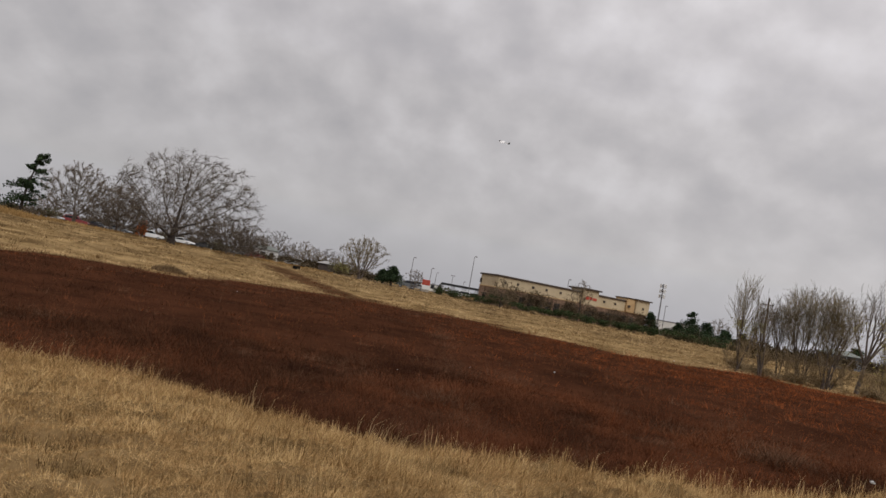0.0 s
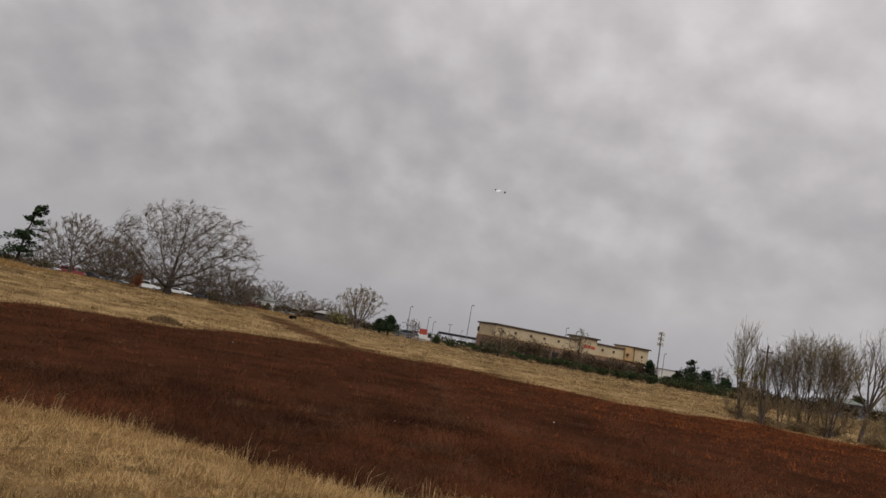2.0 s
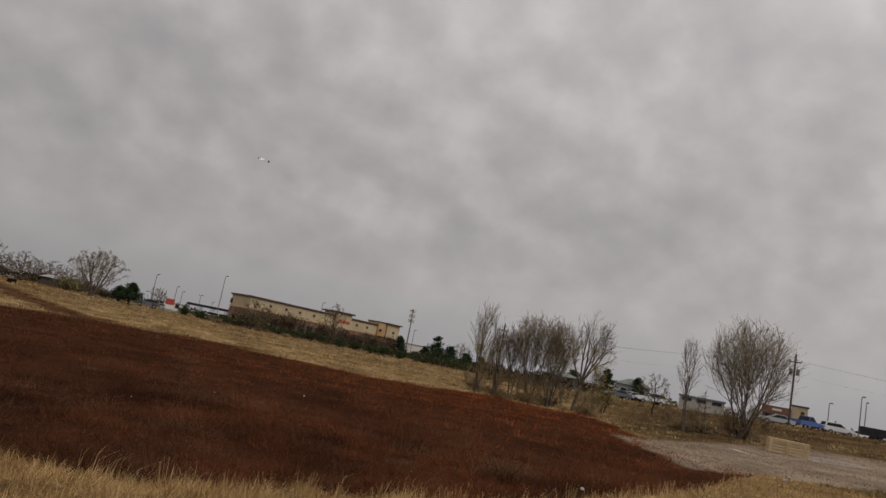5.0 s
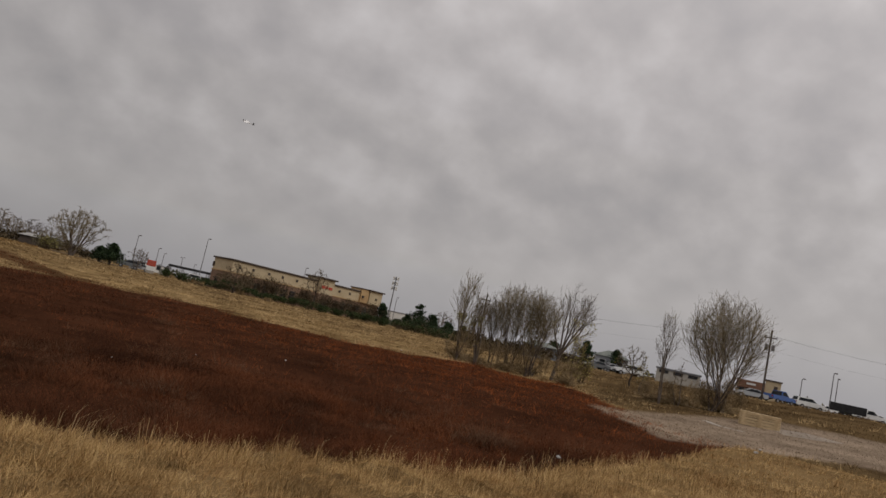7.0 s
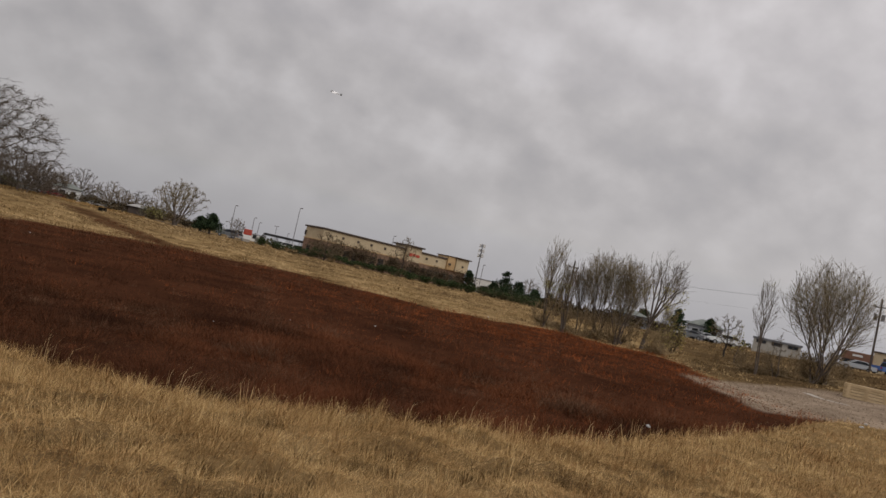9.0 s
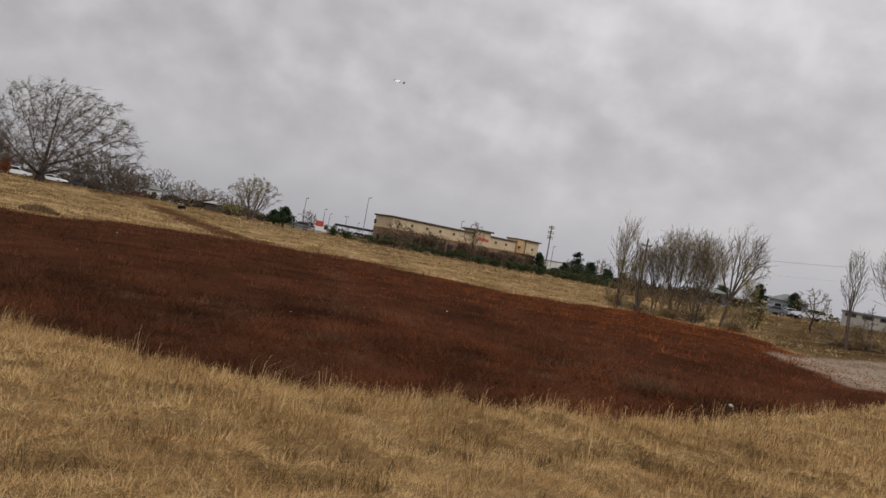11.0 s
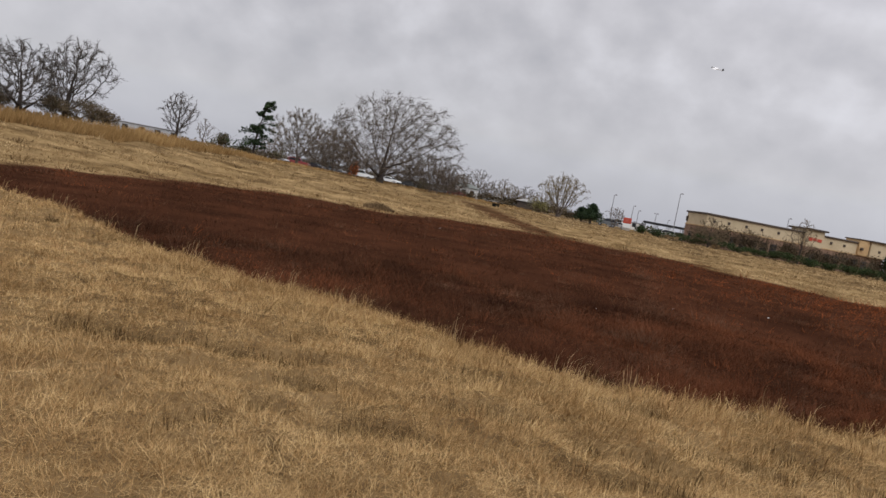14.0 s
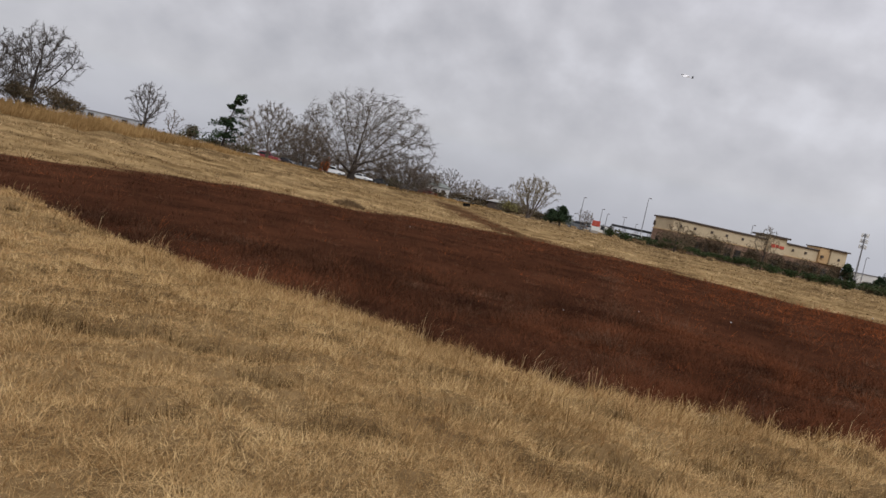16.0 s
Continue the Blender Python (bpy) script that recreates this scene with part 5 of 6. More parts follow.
# far woods that close the horizon
rng = np.random.default_rng(77)
pieces = []
for a in np.arange(-180, 180, 1.1):
    x, y, z = spot(a + rng.uniform(-0.5, 0.5), rng.uniform(330, 420))
    h = rng.uniform(1.8, 4.2)
    n = 70
    c = np.array((x, y, z + h * 0.5)) + rng.normal(0, 1, (n, 3)) * (3.2, 3.2, h * 0.25)
    c[:, 2] = np.maximum(c[:, 2], z + 0.2)
    pieces.append(leaf_quads(rng, c, 0.8))
tagged(raw("far_woods", *join(*pieces), DULL_LEAF), "distant dull grey-green tree line on the horizon", "woods", kind="stuff")

# ---- the store ----
def local(az, r, turn, sink=0.0):
    """A pose on the ground with its own x turned by that many degrees from the world's."""
    x, y, z = spot(az, r, sink)
    return pose(x, y, z, 0, 0, turn)


def store():
    m = local(4.21, 150, 29.4, 0.15)
    root = empty("store_building", "long brown brick and cream stucco store with dark cornices", "building", m)
    L, D, B, H = 43.7, 7.0, 4.05, 6.75
    part("lower_wall", box_bm((0, L, 0, D, 0, B), bevel=0.03), BRICK, root, "brown brick lower wall")
    part("upper_wall", box_bm((0.05, L - 0.05, 0.05, D - 0.05, B, H - 0.2), bevel=0.03), STUCCO, root, "cream stucco upper band")
    part("ledge", box_bm((-0.12, L + 0.12, -0.12, D + 0.12, B - 0.12, B + 0.10), bevel=0.03), OCHRE_STUCCO, root, "ochre ledge between brick and stucco")
    part("cornice", box_bm((-0.25, L + 0.25, -0.25, D + 0.25, H - 0.32, H), bevel=0.05), TRIM, root, "dark brown cornice")
    part("roof", box_bm((0.2, L - 0.2, 0.2, D - 0.2, H, H + 0.05)), ROOF, root)
    tower = part("entrance_tower", box_bm((23.0, 27.2, -1.0, 4.0, 0.0, 7.55), bevel=0.04), STUCCO, root, "cream stucco entrance tower")
    part("tower_base", box_bm((22.85, 27.35, -1.15, 1.0, 0.0, 3.9), bevel=0.03), BRICK, tower)
    part("tower_cornice", box_bm((22.5, 27.7, -1.5, 4.5, 7.3, 7.65), bevel=0.05), TRIM, tower)
    part("doorway", box_bm((23.6, 26.6, -1.22, -1.16, 0.1, 2.6)), GLASS, tower)
    for k, (x0, x1, z) in enumerate(((23.4, 24.4, 5.1), (24.6, 25.4, 5.2), (25.6, 26.7, 5.1))):
        part("sign_bar", box_bm((x0, x1, -1.12, -1.0, z, z + 0.62 + 0.12 * (k == 0)), bevel=0.03), RED_SIGN, tower, "raised red sign lettering shape")
    bay = part("corner_bay", box_bm((36.6, 39.2, -0.5, 3.5, B, 7.4), bevel=0.04), OCHRE_STUCCO, root, "ochre raised parapet")
    part("bay_cornice", box_bm((36.4, 39.4, -0.7, 3.7, 7.3, 7.5), bevel=0.04), TRIM, bay)
    bay = part("corner_bay", box_bm((39.3, 43.6, -0.8, 4.0, B, 7.3), bevel=0.04), STUCCO, root, "cream raised parapet")
    part("bay_cornice", box_bm((38.9, 44.0, -1.3, 4.5, 7.25, 7.55), bevel=0.05), TRIM, bay)
    for s in (5.2, 9.3, 13.0, 17.0, 30.0, 33.4, 37.2, 41.6):
        vent = part("wall_vent", box_bm((s - 0.28, s + 0.28, -0.09 if s < 34 else -0.92, 0.05, 5.15, 5.7), bevel=0.02), TRIM, root, "small dark square wall vent")
    for s in (2.0, 4.4, 6.8, 9.2, 11.6, 14.0, 16.4, 29.4, 31.8, 34.2, 36.6, 39.0, 41.4):
        frame_part = part("window", box_bm((s - 0.9, s + 0.9, -0.06, 0.0, 0.5, 3.0), bevel=0.02), TRIM, root, "dark framed shop window")
        part("pane", box_bm((s - 0.8, s + 0.8, -0.08, -0.06, 0.6, 2.9)), GLASS, frame_part)
    for s in (0.4, 5.6, 10.4, 15.2, 19.4, 28.6, 33.0, 37.9, 43.2):
        part("pilaster", box_bm((s - 0.35, s + 0.35, -0.14, 0.0, 0, B - 0.12), bevel=0.03), BRICK, root)
    # the end wall, seen past the corner
    for y in (1.6, 4.6):
        side = part("window", box_bm((-0.06, 0.0, y - 0.6, y + 0.6, 1.1, 2.6), bevel=0.02), TRIM, root, "small dark window in the end wall")
        part("pane", box_bm((-0.08, -0.06, y - 0.5, y + 0.5, 1.2, 2.5)), GLASS, side)
    part("wall_lamp", box_bm((-0.3, 0.0, 6.4, 6.8, 4.6, 5.6), bevel=0.05), TRIM, root, "dark wall lantern")
    part("wall_lamp", box_bm((1.6, 2.0, -0.25, 0.0, 5.0, 5.6), bevel=0.05), TRIM, root, "dark wall lantern")
    return root


store()


def light_pole(label, az, r, height, arms=1, turn=0.0):
    root = empty("light_pole", label, "light pole", local(az, r, turn), "parking lot light poles")
    part("base", rod_bm(((0, 0, -0.1), (0, 0, 0.6), 0.28, 0.26), sides=12), CONCRETE, root, "concrete footing")
    part("mast", rod_bm(((0, 0, 0.6), (0, 0, height), 0.11, 0.07), sides=8), STEEL, root)
    for k in range(arms):
        s = 1 if k == 0 else -1
        arm = part("arm", rod_bm(((0, 0, height - 0.1), (s * 0.3, 0, height), 0.05, 0.04), sides=6), STEEL, root)
        part("lamp_head", box_bm((0.2, 0.65, -0.16, 0.16, height - 0.06, height + 0.12) if s > 0 else (-0.65, -0.2, -0.16, 0.16, height - 0.06, height + 0.12), bevel=0.03), TRIM, arm)
    return root


for az, r, h, arms in ((2.0, 165, 10.2, 1), (-2.85, 175, 7.6, 1), (-1.25, 200, 6.6, 1), (-0.8, 215, 6.0, 1), (0.55, 225, 6.2, 2), (1.5, 240, 5.2, 1), (2.75, 250, 4.6, 1), (17.35, 205, 8.2, 1), (9.75, 190, 10.0, 1),
                       (48.3, 150, 5.4, 1), (50.2, 140, 7.0, 1), (50.5, 145, 6.4, 1), (-13.4, 205, 8.6, 1), (-11.5, 215, 7.6, 1)):
    light_pole("slim grey parking lot light pole", az, r, h, arms, turn=20 * math.sin(az * 7))


def cell_tower():
    root = empty("cell_tower", "grey steel mast with three tiers of antenna panels", "tower", local(16.95, 230, 0))
    part("mast", rod_bm(((0, 0, -0.2), (0, 0, 15.6), 0.28, 0.14), sides=10), STEEL, root)
    for z in (15.0, 13.4, 11.8):
        tier = part("platform", rod_bm(((0, 0, z - 0.12), (0, 0, z + 0.12), 0.6, 0.6), sides=12), STEEL, root)
        for k in range(9):
            a = k * 2 * math.pi / 9
            x, y = 0.85 * math.cos(a), 0.85 * math.sin(a)
            part("antenna_panel", box_bm((x - 0.12, x + 0.12, y - 0.12, y + 0.12, z - 0.55, z + 0.55), bevel=0.03), WHITEWALL if k % 3 else STEEL, tier)


cell_tower()


def roadside_sign():
    root = empty("roadside_sign", "red and white sign on a low grey base", "sign", local(-1.5, 150, 0))
    part("base", box_bm((-0.7, 0.7, -0.2, 0.2, -0.1, 0.5), bevel=0.03), CONCRETE, root)
    for x in (-0.6, 0.6):
        part("post", box_bm((x - 0.06, x + 0.06, -0.06, 0.06, 0.45, 2.55), bevel=0.01), STEEL, root)
    panel = part("panel", box_bm((-0.82, 0.82, -0.11, 0.11, 1.45, 2.6), bevel=0.03), RED_SIGN, root, "red upper sign face")
    faded = material("faded_letter", (0.42, 0.10, 0.07), (0.52, 0.17, 0.12), 2, 0.6, 0)
    for z, w in ((2.25, 0.6), (2.0, 0.48), (1.75, 0.55)):
        part("letter_bar", box_bm((-w, w, -0.13, -0.11, z, z + 0.09)), faded, panel)
    part("panel", box_bm((-0.78, 0.78, -0.1, 0.1, 0.55, 1.42), bevel=0.03), WHITE_SIGN, root, "white lower sign face")


roadside_sign()


def canopy():
    root = empty("parking_canopy", "long dark flat parking canopy on posts", "canopy", local(-0.3, 172, 4))
    part("roof", box_bm((0, 9.2, -2.5, 2.5, 2.5, 2.85), bevel=0.04), TRIM, root)
    part("fascia", box_bm((-0.1, 9.3, -2.6, -2.5, 2.4, 2.95), bevel=0.02), BLACK, root)
    for x in (0.4, 3.2, 6.0, 8.8):
        for y in (-2.1, 2.1):
            part("post", rod_bm(((x, y, -0.1), (x, y, 2.5), 0.09, 0.09)), STEEL, root)


canopy()


# ---- vehicles ----
def vehicle(name, label, az, r, turn, coat, kind="sedan", group="parked cars"):
    """A parked car, wagon or pickup, 4.4 to 5.6 m long, its nose towards +x."""
    root = empty(name, label, "car" if kind != "pickup" else "pickup truck", local(az, r, turn), group)
    if kind == "pickup":
        L, W = 5.6, 1.95
        outline = [(-2.8, 0.5), (-2.75, 1.15), (-0.75, 1.15), (-0.7, 1.12), (1.1, 1.12), (2.55, 1.05), (2.78, 0.9), (2.8, 0.5)]
        cabin = [(-0.7, 1.1), (-0.5, 1.82), (0.45, 1.85), (1.2, 1.1)]
        glass = [(-0.52, 1.2), (-0.38, 1.72), (0.40, 1.75), (1.0, 1.2)]
    elif kind == "suv":
        L, W = 4.7, 1.85
        outline = [(-2.3, 0.45), (-2.35, 1.1), (1.0, 1.1), (2.2, 0.98), (2.35, 0.8), (2.35, 0.45)]
        cabin = [(-2.25, 1.05), (-2.0, 1.72), (0.2, 1.75), (1.05, 1.05)]
        glass = [(-2.05, 1.15), (-1.85, 1.62), (0.15, 1.65), (0.85, 1.15)]
    else:
        L, W = 4.5, 1.8
        outline = [(-2.2, 0.4), (-2.25, 0.95), (0.9, 0.95), (2.05, 0.82), (2.25, 0.65), (2.25, 0.4)]
        cabin = [(-1.7, 0.92), (-1.0, 1.40), (0.15, 1.43), (1.0, 0.92)]
        glass = [(-1.45, 0.98), (-0.92, 1.33), (0.12, 1.36), (0.85, 0.98)]
    body = part("body", profile_bm(outline, -W / 2, W / 2, 0.04, 0.06), coat, root, smooth=False)
    part("cabin", profile_bm(cabin, -W / 2 + 0.06, W / 2 - 0.06, 0.16, 0.05), coat, root)
    lo, hi = glass[0][1], glass[1][1]
    span = cabin[1][1] - cabin[0][1]
    for s in (-1, 1):
        bm = bmesh.new()
        vs = []
        for x, z in glass:
            half = (W / 2 - 0.06) * (1 - 0.16 * (z - cabin[0][1]) / span) + 0.008
            vs.append(bm.verts.new((x, s * half, z)))
        bm.faces.new(vs if s < 0 else vs[::-1])
        bmesh.ops.solidify(bm, geom=bm.faces[:], thickness=0.006)
        part("side_window", bm, GLASS, root)
    for (xa, za), (xb, zb), nm in ((cabin[2], cabin[3], "windscreen"), (cabin[0], cabin[1], "rear_window")):
        d = Vector((zb - za, 0, xa - xb)).normalized()
        if (d.x > 0) != (nm == "windscreen"):
            d = -d
        bm = bmesh.new()
        vs = []
        for f, s in ((0.12, -1), (0.12, 1), (0.9, 1), (0.9, -1)):
            x, z = xa + (xb - xa) * f, za + (zb - za) * f
            half = (W / 2 - 0.16) * (1 - 0.16 * (z - cabin[0][1]) / span)
            vs.append(bm.verts.new((x + d.x * 0.012, s * half, z + d.z * 0.012)))
        bm.faces.new(vs)
        bmesh.ops.solidify(bm, geom=bm.faces[:], thickness=0.006)
        part(nm, bm, GLASS, root)
    if kind == "pickup":
        part("bed", box_bm((-2.66, -0.86, -0.82, 0.82, 1.0, 1.16), bevel=0.02), BLACK, root, "dark open load bed")
    for x in (-L * 0.29, L * 0.31):
        for s in (-1, 1):
            wheel = part("wheel", rod_bm(((x, s * (W / 2 - 0.2), 0.34), (x, s * (W / 2 + 0.02), 0.34), 0.34, 0.34), sides=18), RUBBER, root)
            part("rim", rod_bm(((x, s * (W / 2 - 0.1), 0.34), (x, s * (W / 2 + 0.035), 0.34), 0.21, 0.19), sides=14), CHROME, wheel)
    z = outline[1][1] - 0.25
    for s in (-1, 1):
        part("headlight", box_bm((L / 2 - 0.12, L / 2 + 0.02, s * W * 0.36 - 0.18, s * W * 0.36 + 0.18, z - 0.14, z + 0.02), bevel=0.02), LAMP_CLEAR, root)
        part("tail_light", box_bm((-L / 2 - 0.02, -L / 2 + 0.1, s * W * 0.4 - 0.1, s * W * 0.4 + 0.1, z - 0.06, z + 0.14), bevel=0.02), LAMP_RED, root)
    for s in (-1, 1):
        x = s * L / 2
        part("bumper", box_bm((x - 0.12, x + 0.06, -W / 2 + 0.06, W / 2 - 0.06, 0.38, 0.58), bevel=0.03), BLACK, root)
    return root


coats = (WHITE_PAINT, SILVER_PAINT, GREY_PAINT, BLACK_PAINT, RED_PAINT, WHITE_PAINT, GREY_PAINT, BLACK_PAINT)
names = {id(WHITE_PAINT): "white", id(SILVER_PAINT): "silver", id(GREY_PAINT): "grey", id(BLACK_PAINT): "black", id(RED_PAINT): "dark red", id(BLUE_PAINT): "blue"}
for k, az in enumerate((-29.6, -28.0, -26.6, -25.1, -22.9, -20.6, -18.9, -17.7, -16.4, -15.1)):
    coat = coats[(k * 3 + 1) % 8]
    kind = ("sedan", "suv", "sedan")[k % 3]
    vehicle("parked_car", f"{names[id(coat)]} {kind if kind == 'sedan' else 'sport utility car'} parked in a row beyond the elm", az, 152 + 3 * math.sin(k), 15 * math.sin(k * 2.1), coat, kind, "cars beyond the elm")
vehicle("road_car", "white sport utility car on the far road", -12.0, 160, 165, WHITE_PAINT, "suv", "cars on the road")
vehicle("parked_car", "white sport utility car parked by the canopy", 1.3, 150, 205, WHITE_PAINT, "suv")
vehicle("parked_car", "black car parked under the canopy", 2.2, 168, 200, BLACK_PAINT, "suv")
vehicle("parked_car", "grey car parked near the red sign", -3.0, 160, 180, GREY_PAINT, "suv")
vehicle("parked_car", "silver car parked behind the small bare tree", -2.2, 165, 175, SILVER_PAINT)
vehicle("parked_car", "white car parked before the houses", 36.4, 118, 160, WHITE_PAINT, "suv", "cars by the houses")
vehicle("parked_car", "dark car parked before the houses", 33.9, 120, 175, GREY_PAINT, "sedan", "cars by the houses")
vehicle("parked_car", "silver car parked before the houses", 34.9, 124, 185, SILVER_PAINT, "sedan", "cars by the houses")
vehicle("pickup_truck", "white pickup truck parked along the road", 52.6, 132, -38, WHITE_PAINT, "pickup", "cars on the parking lot")
vehicle("pickup_truck", "blue pickup truck parked behind the bare tree", 47.0, 116, 10, BLUE_PAINT, "pickup", "cars on the parking lot")
vehicle("parked_car", "white car parked beside the blue truck", 48.9, 126, -20, WHITE_PAINT, "suv", "cars on the parking lot")
vehicle("parked_car", "white sedan on the parking lot", 50.0, 144, 150, WHITE_PAINT, "sedan", "cars on the parking lot")
vehicle("parked_car", "silver sedan on the parking lot", 45.1, 108, 150, SILVER_PAINT, "sedan", "cars on the parking lot")
vehicle("parked_car", "white car parked by the dark trailer", 53.2, 140, -40, WHITE_PAINT, "sedan", "cars on the parking lot")


def trailer():
    root = empty("box_trailer", "black flat box trailer on the parking lot", "trailer", local(51.3, 124, -46))
    part("box", box_bm((-2.4, 2.4, -1.1, 1.1, 0.7, 1.9), bevel=0.05), BLACK, root)
    for x in (-0.7, 0.3):
        for s in (-1, 1):
            part("wheel", rod_bm(((x, s * 0.9, 0.38), (x, s * 1.15, 0.38), 0.38, 0.38), sides=16), RUBBER, root)
    part("stand", rod_bm(((2.1, 0, -0.05), (2.1, 0, 0.75), 0.06, 0.06)), STEEL, root)


trailer()


# ---- roads ----
def ribbon(name, label, line, width, mat, lift=0.03):
    """A strip of paving that follows the ground along a line of (bearing, distance)."""
    pts = [Vector(spot(a, r)) for a, r in line]
    fine = [pts[i].lerp(pts[i + 1], k / 12) for i in range(len(pts) - 1) for k in range(12)] + [pts[-1]]
    v, t = [], []
    for i, p in enumerate(fine):
        d = (fine[min(i + 1, len(fine) - 1)] - fine[max(i - 1, 0)]).normalized()
        n = Vector((-d.y, d.x, 0))
        for s in (-0.5, -0.25, 0, 0.25, 0.5):
            x, y = p.x + n.x * s * width, p.y + n.y * s * width
            v.append((x, y, float(ground_z(x, y)) + lift))
    for i in range(len(fine) - 1):
        for k in range(4):
            a = i * 5 + k
            t += [(a, a + 1, a + 6), (a, a + 6, a + 5)]
    return tagged(raw(name, v, t, mat), label, name.split("_")[-1], kind="structure")


PAD = material("dusty_concrete", (0.19, 0.155, 0.12), (0.30, 0.25, 0.20), 0.6, 0.95, 0.3, 10)
ribbon("road", "worn grey asphalt road beyond the field", [(-60, 150), (-30, 150), (-15, 156), (-7, 152), (0, 156)], 11, ASPHALT)
ribbon("parking_lot", "worn asphalt parking lot beside the road", [(60, 106), (50, 107), (42, 112), (34, 121), (26, 140)], 16, ASPHALT)
ribbon("kerb_strip", "pale concrete strip on the gravel", [(42.4, 40.8), (43.2, 39.8), (44.1, 39.1), (45.1, 38.7)], 0.42, CONCRETE, 0.02)
ribbon("concrete_pad", "grey concrete pad behind the pallet crate", [(47.0, 43), (48.5, 43.5), (50.2, 45)], 2.6, PAD, 0.015)
ribbon("pale_kerb", "pale kerb along the far road", [(-11.5, 146), (-9, 145), (-7.6, 145)], 0.9, CONCRETE, 0.18)


# ---- the pallet crate ----
def pallet_crate():
    root = empty("pallet_crate", "low crate of raw pallet boards on the gravel", "crate", local(46.0, 43.5, -44, 0.0))
    W, D, H = 2.05, 0.95, 0.70
    for x in (-W / 2 + 0.20, 0.0, W / 2 - 0.20):
        for y in (-D / 2 - 0.033, D / 2 + 0.033):
            part("stile", box_bm((x - 0.075, x + 0.075, y - 0.011, y + 0.011, -0.03, H), bevel=0.003), PALLET, root)
    for z, h in ((-0.02, 0.13), (0.15, 0.12), (0.31, 0.10), (0.45, 0.08), (0.56, 0.13)):
        part("board", box_bm((-W / 2, W / 2, -D / 2 - 0.022, -D / 2, z, z + h), bevel=0.003), PALLET, root)
        for x in (-W / 2 - 0.012, W / 2 + 0.012):
            part("board", box_bm((x - 0.011, x + 0.011, -D / 2 + 0.02, D / 2 - 0.02, z, z + h), bevel=0.003), PALLET, root)
    for k in range(5):
        part("board", box_bm((-W / 2, W / 2, D / 2, D / 2 + 0.022, 0.142 * k - 0.02, 0.142 * k + 0.115), bevel=0.003), PALLET, root)
    for y in np.linspace(-D / 2 + 0.06, D / 2 - 0.06, 8):
        part("deck_board", box_bm((-W / 2, W / 2, y - 0.057, y + 0.057, H, H + 0.022), bevel=0.003), PALLET, root)


pallet_crate()


def litter(name, label, az, r, size, seed, mat=None):
    """A crumpled scrap that lies on the ground or is caught in the weeds."""
    rng = np.random.default_rng(seed)
    bm = bmesh.new()
    bmesh.ops.create_icosphere(bm, subdivisions=2, radius=size)
    for v in bm.verts:
        v.co *= 1 + rng.normal(0, 0.22)
        v.co.z *= 0.6
    x, y, z = spot(az, r)
    ob = part(name, bm, mat or LITTER, None)
    ob.matrix_world = pose(x, y, z + size * 0.45, 0, 0, seed * 40)
    return tagged(ob, label, "litter", "scraps")


litter("paper_scrap", "crumpled white paper on the gravel edge", 46.3, 31, 0.075, 1)
litter("paper_scrap", "flat white scrap in the grass edge", 46.1, 26, 0.06, 2)


def in_weeds(name, label, az, r, size, seed, up):
    up = 0.2
    ob = litter(name, label, az, r, size, seed)
    stalk = part("stem", rod_bm(((0, 0, -up - size), (0, 0, 0), 0.006, 0.004), sides=5), RUST, ob)
    ob.matrix_world = pose(*spot(az, r)[:2], spot(az, r)[2] + up, 0, 0, 30)
    return ob


in_weeds("plastic_scrap", "white plastic scrap caught in the weeds", 9.85, 20.5, 0.026, 3, 0.32)
in_weeds("plastic_scrap", "white plastic scrap caught in the weeds", 32.4, 12.4, 0.035, 4, 0.3)
for az, r, s, k in ((3.2, 17, 0.011, 5), (-2.5, 14, 0.010, 6), (-16, 33, 0.025, 8), (18.6, 46, 0.04, 9)):
    in_weeds("plastic_scrap", "small pale scrap caught in the weeds", az, r, s, k, 0.28)


PITCH = material("matt_black_plastic", (0.006, 0.006, 0.006), (0.016, 0.015, 0.014), 2, 0.95, 0.1, spec=0.05)


def drain_box():
    root = empty("drain_inlet", "black drain inlet box on the bank", "drain", local(-11.9, 100, 10))
    part("box", box_bm((-0.5, 0.5, -0.35, 0.35, -0.1, 0.34), bevel=0.04), PITCH, root)
    part("lid", box_bm((-0.53, 0.53, -0.38, 0.38, 0.34, 0.40), bevel=0.03), PITCH, root)


drain_box()


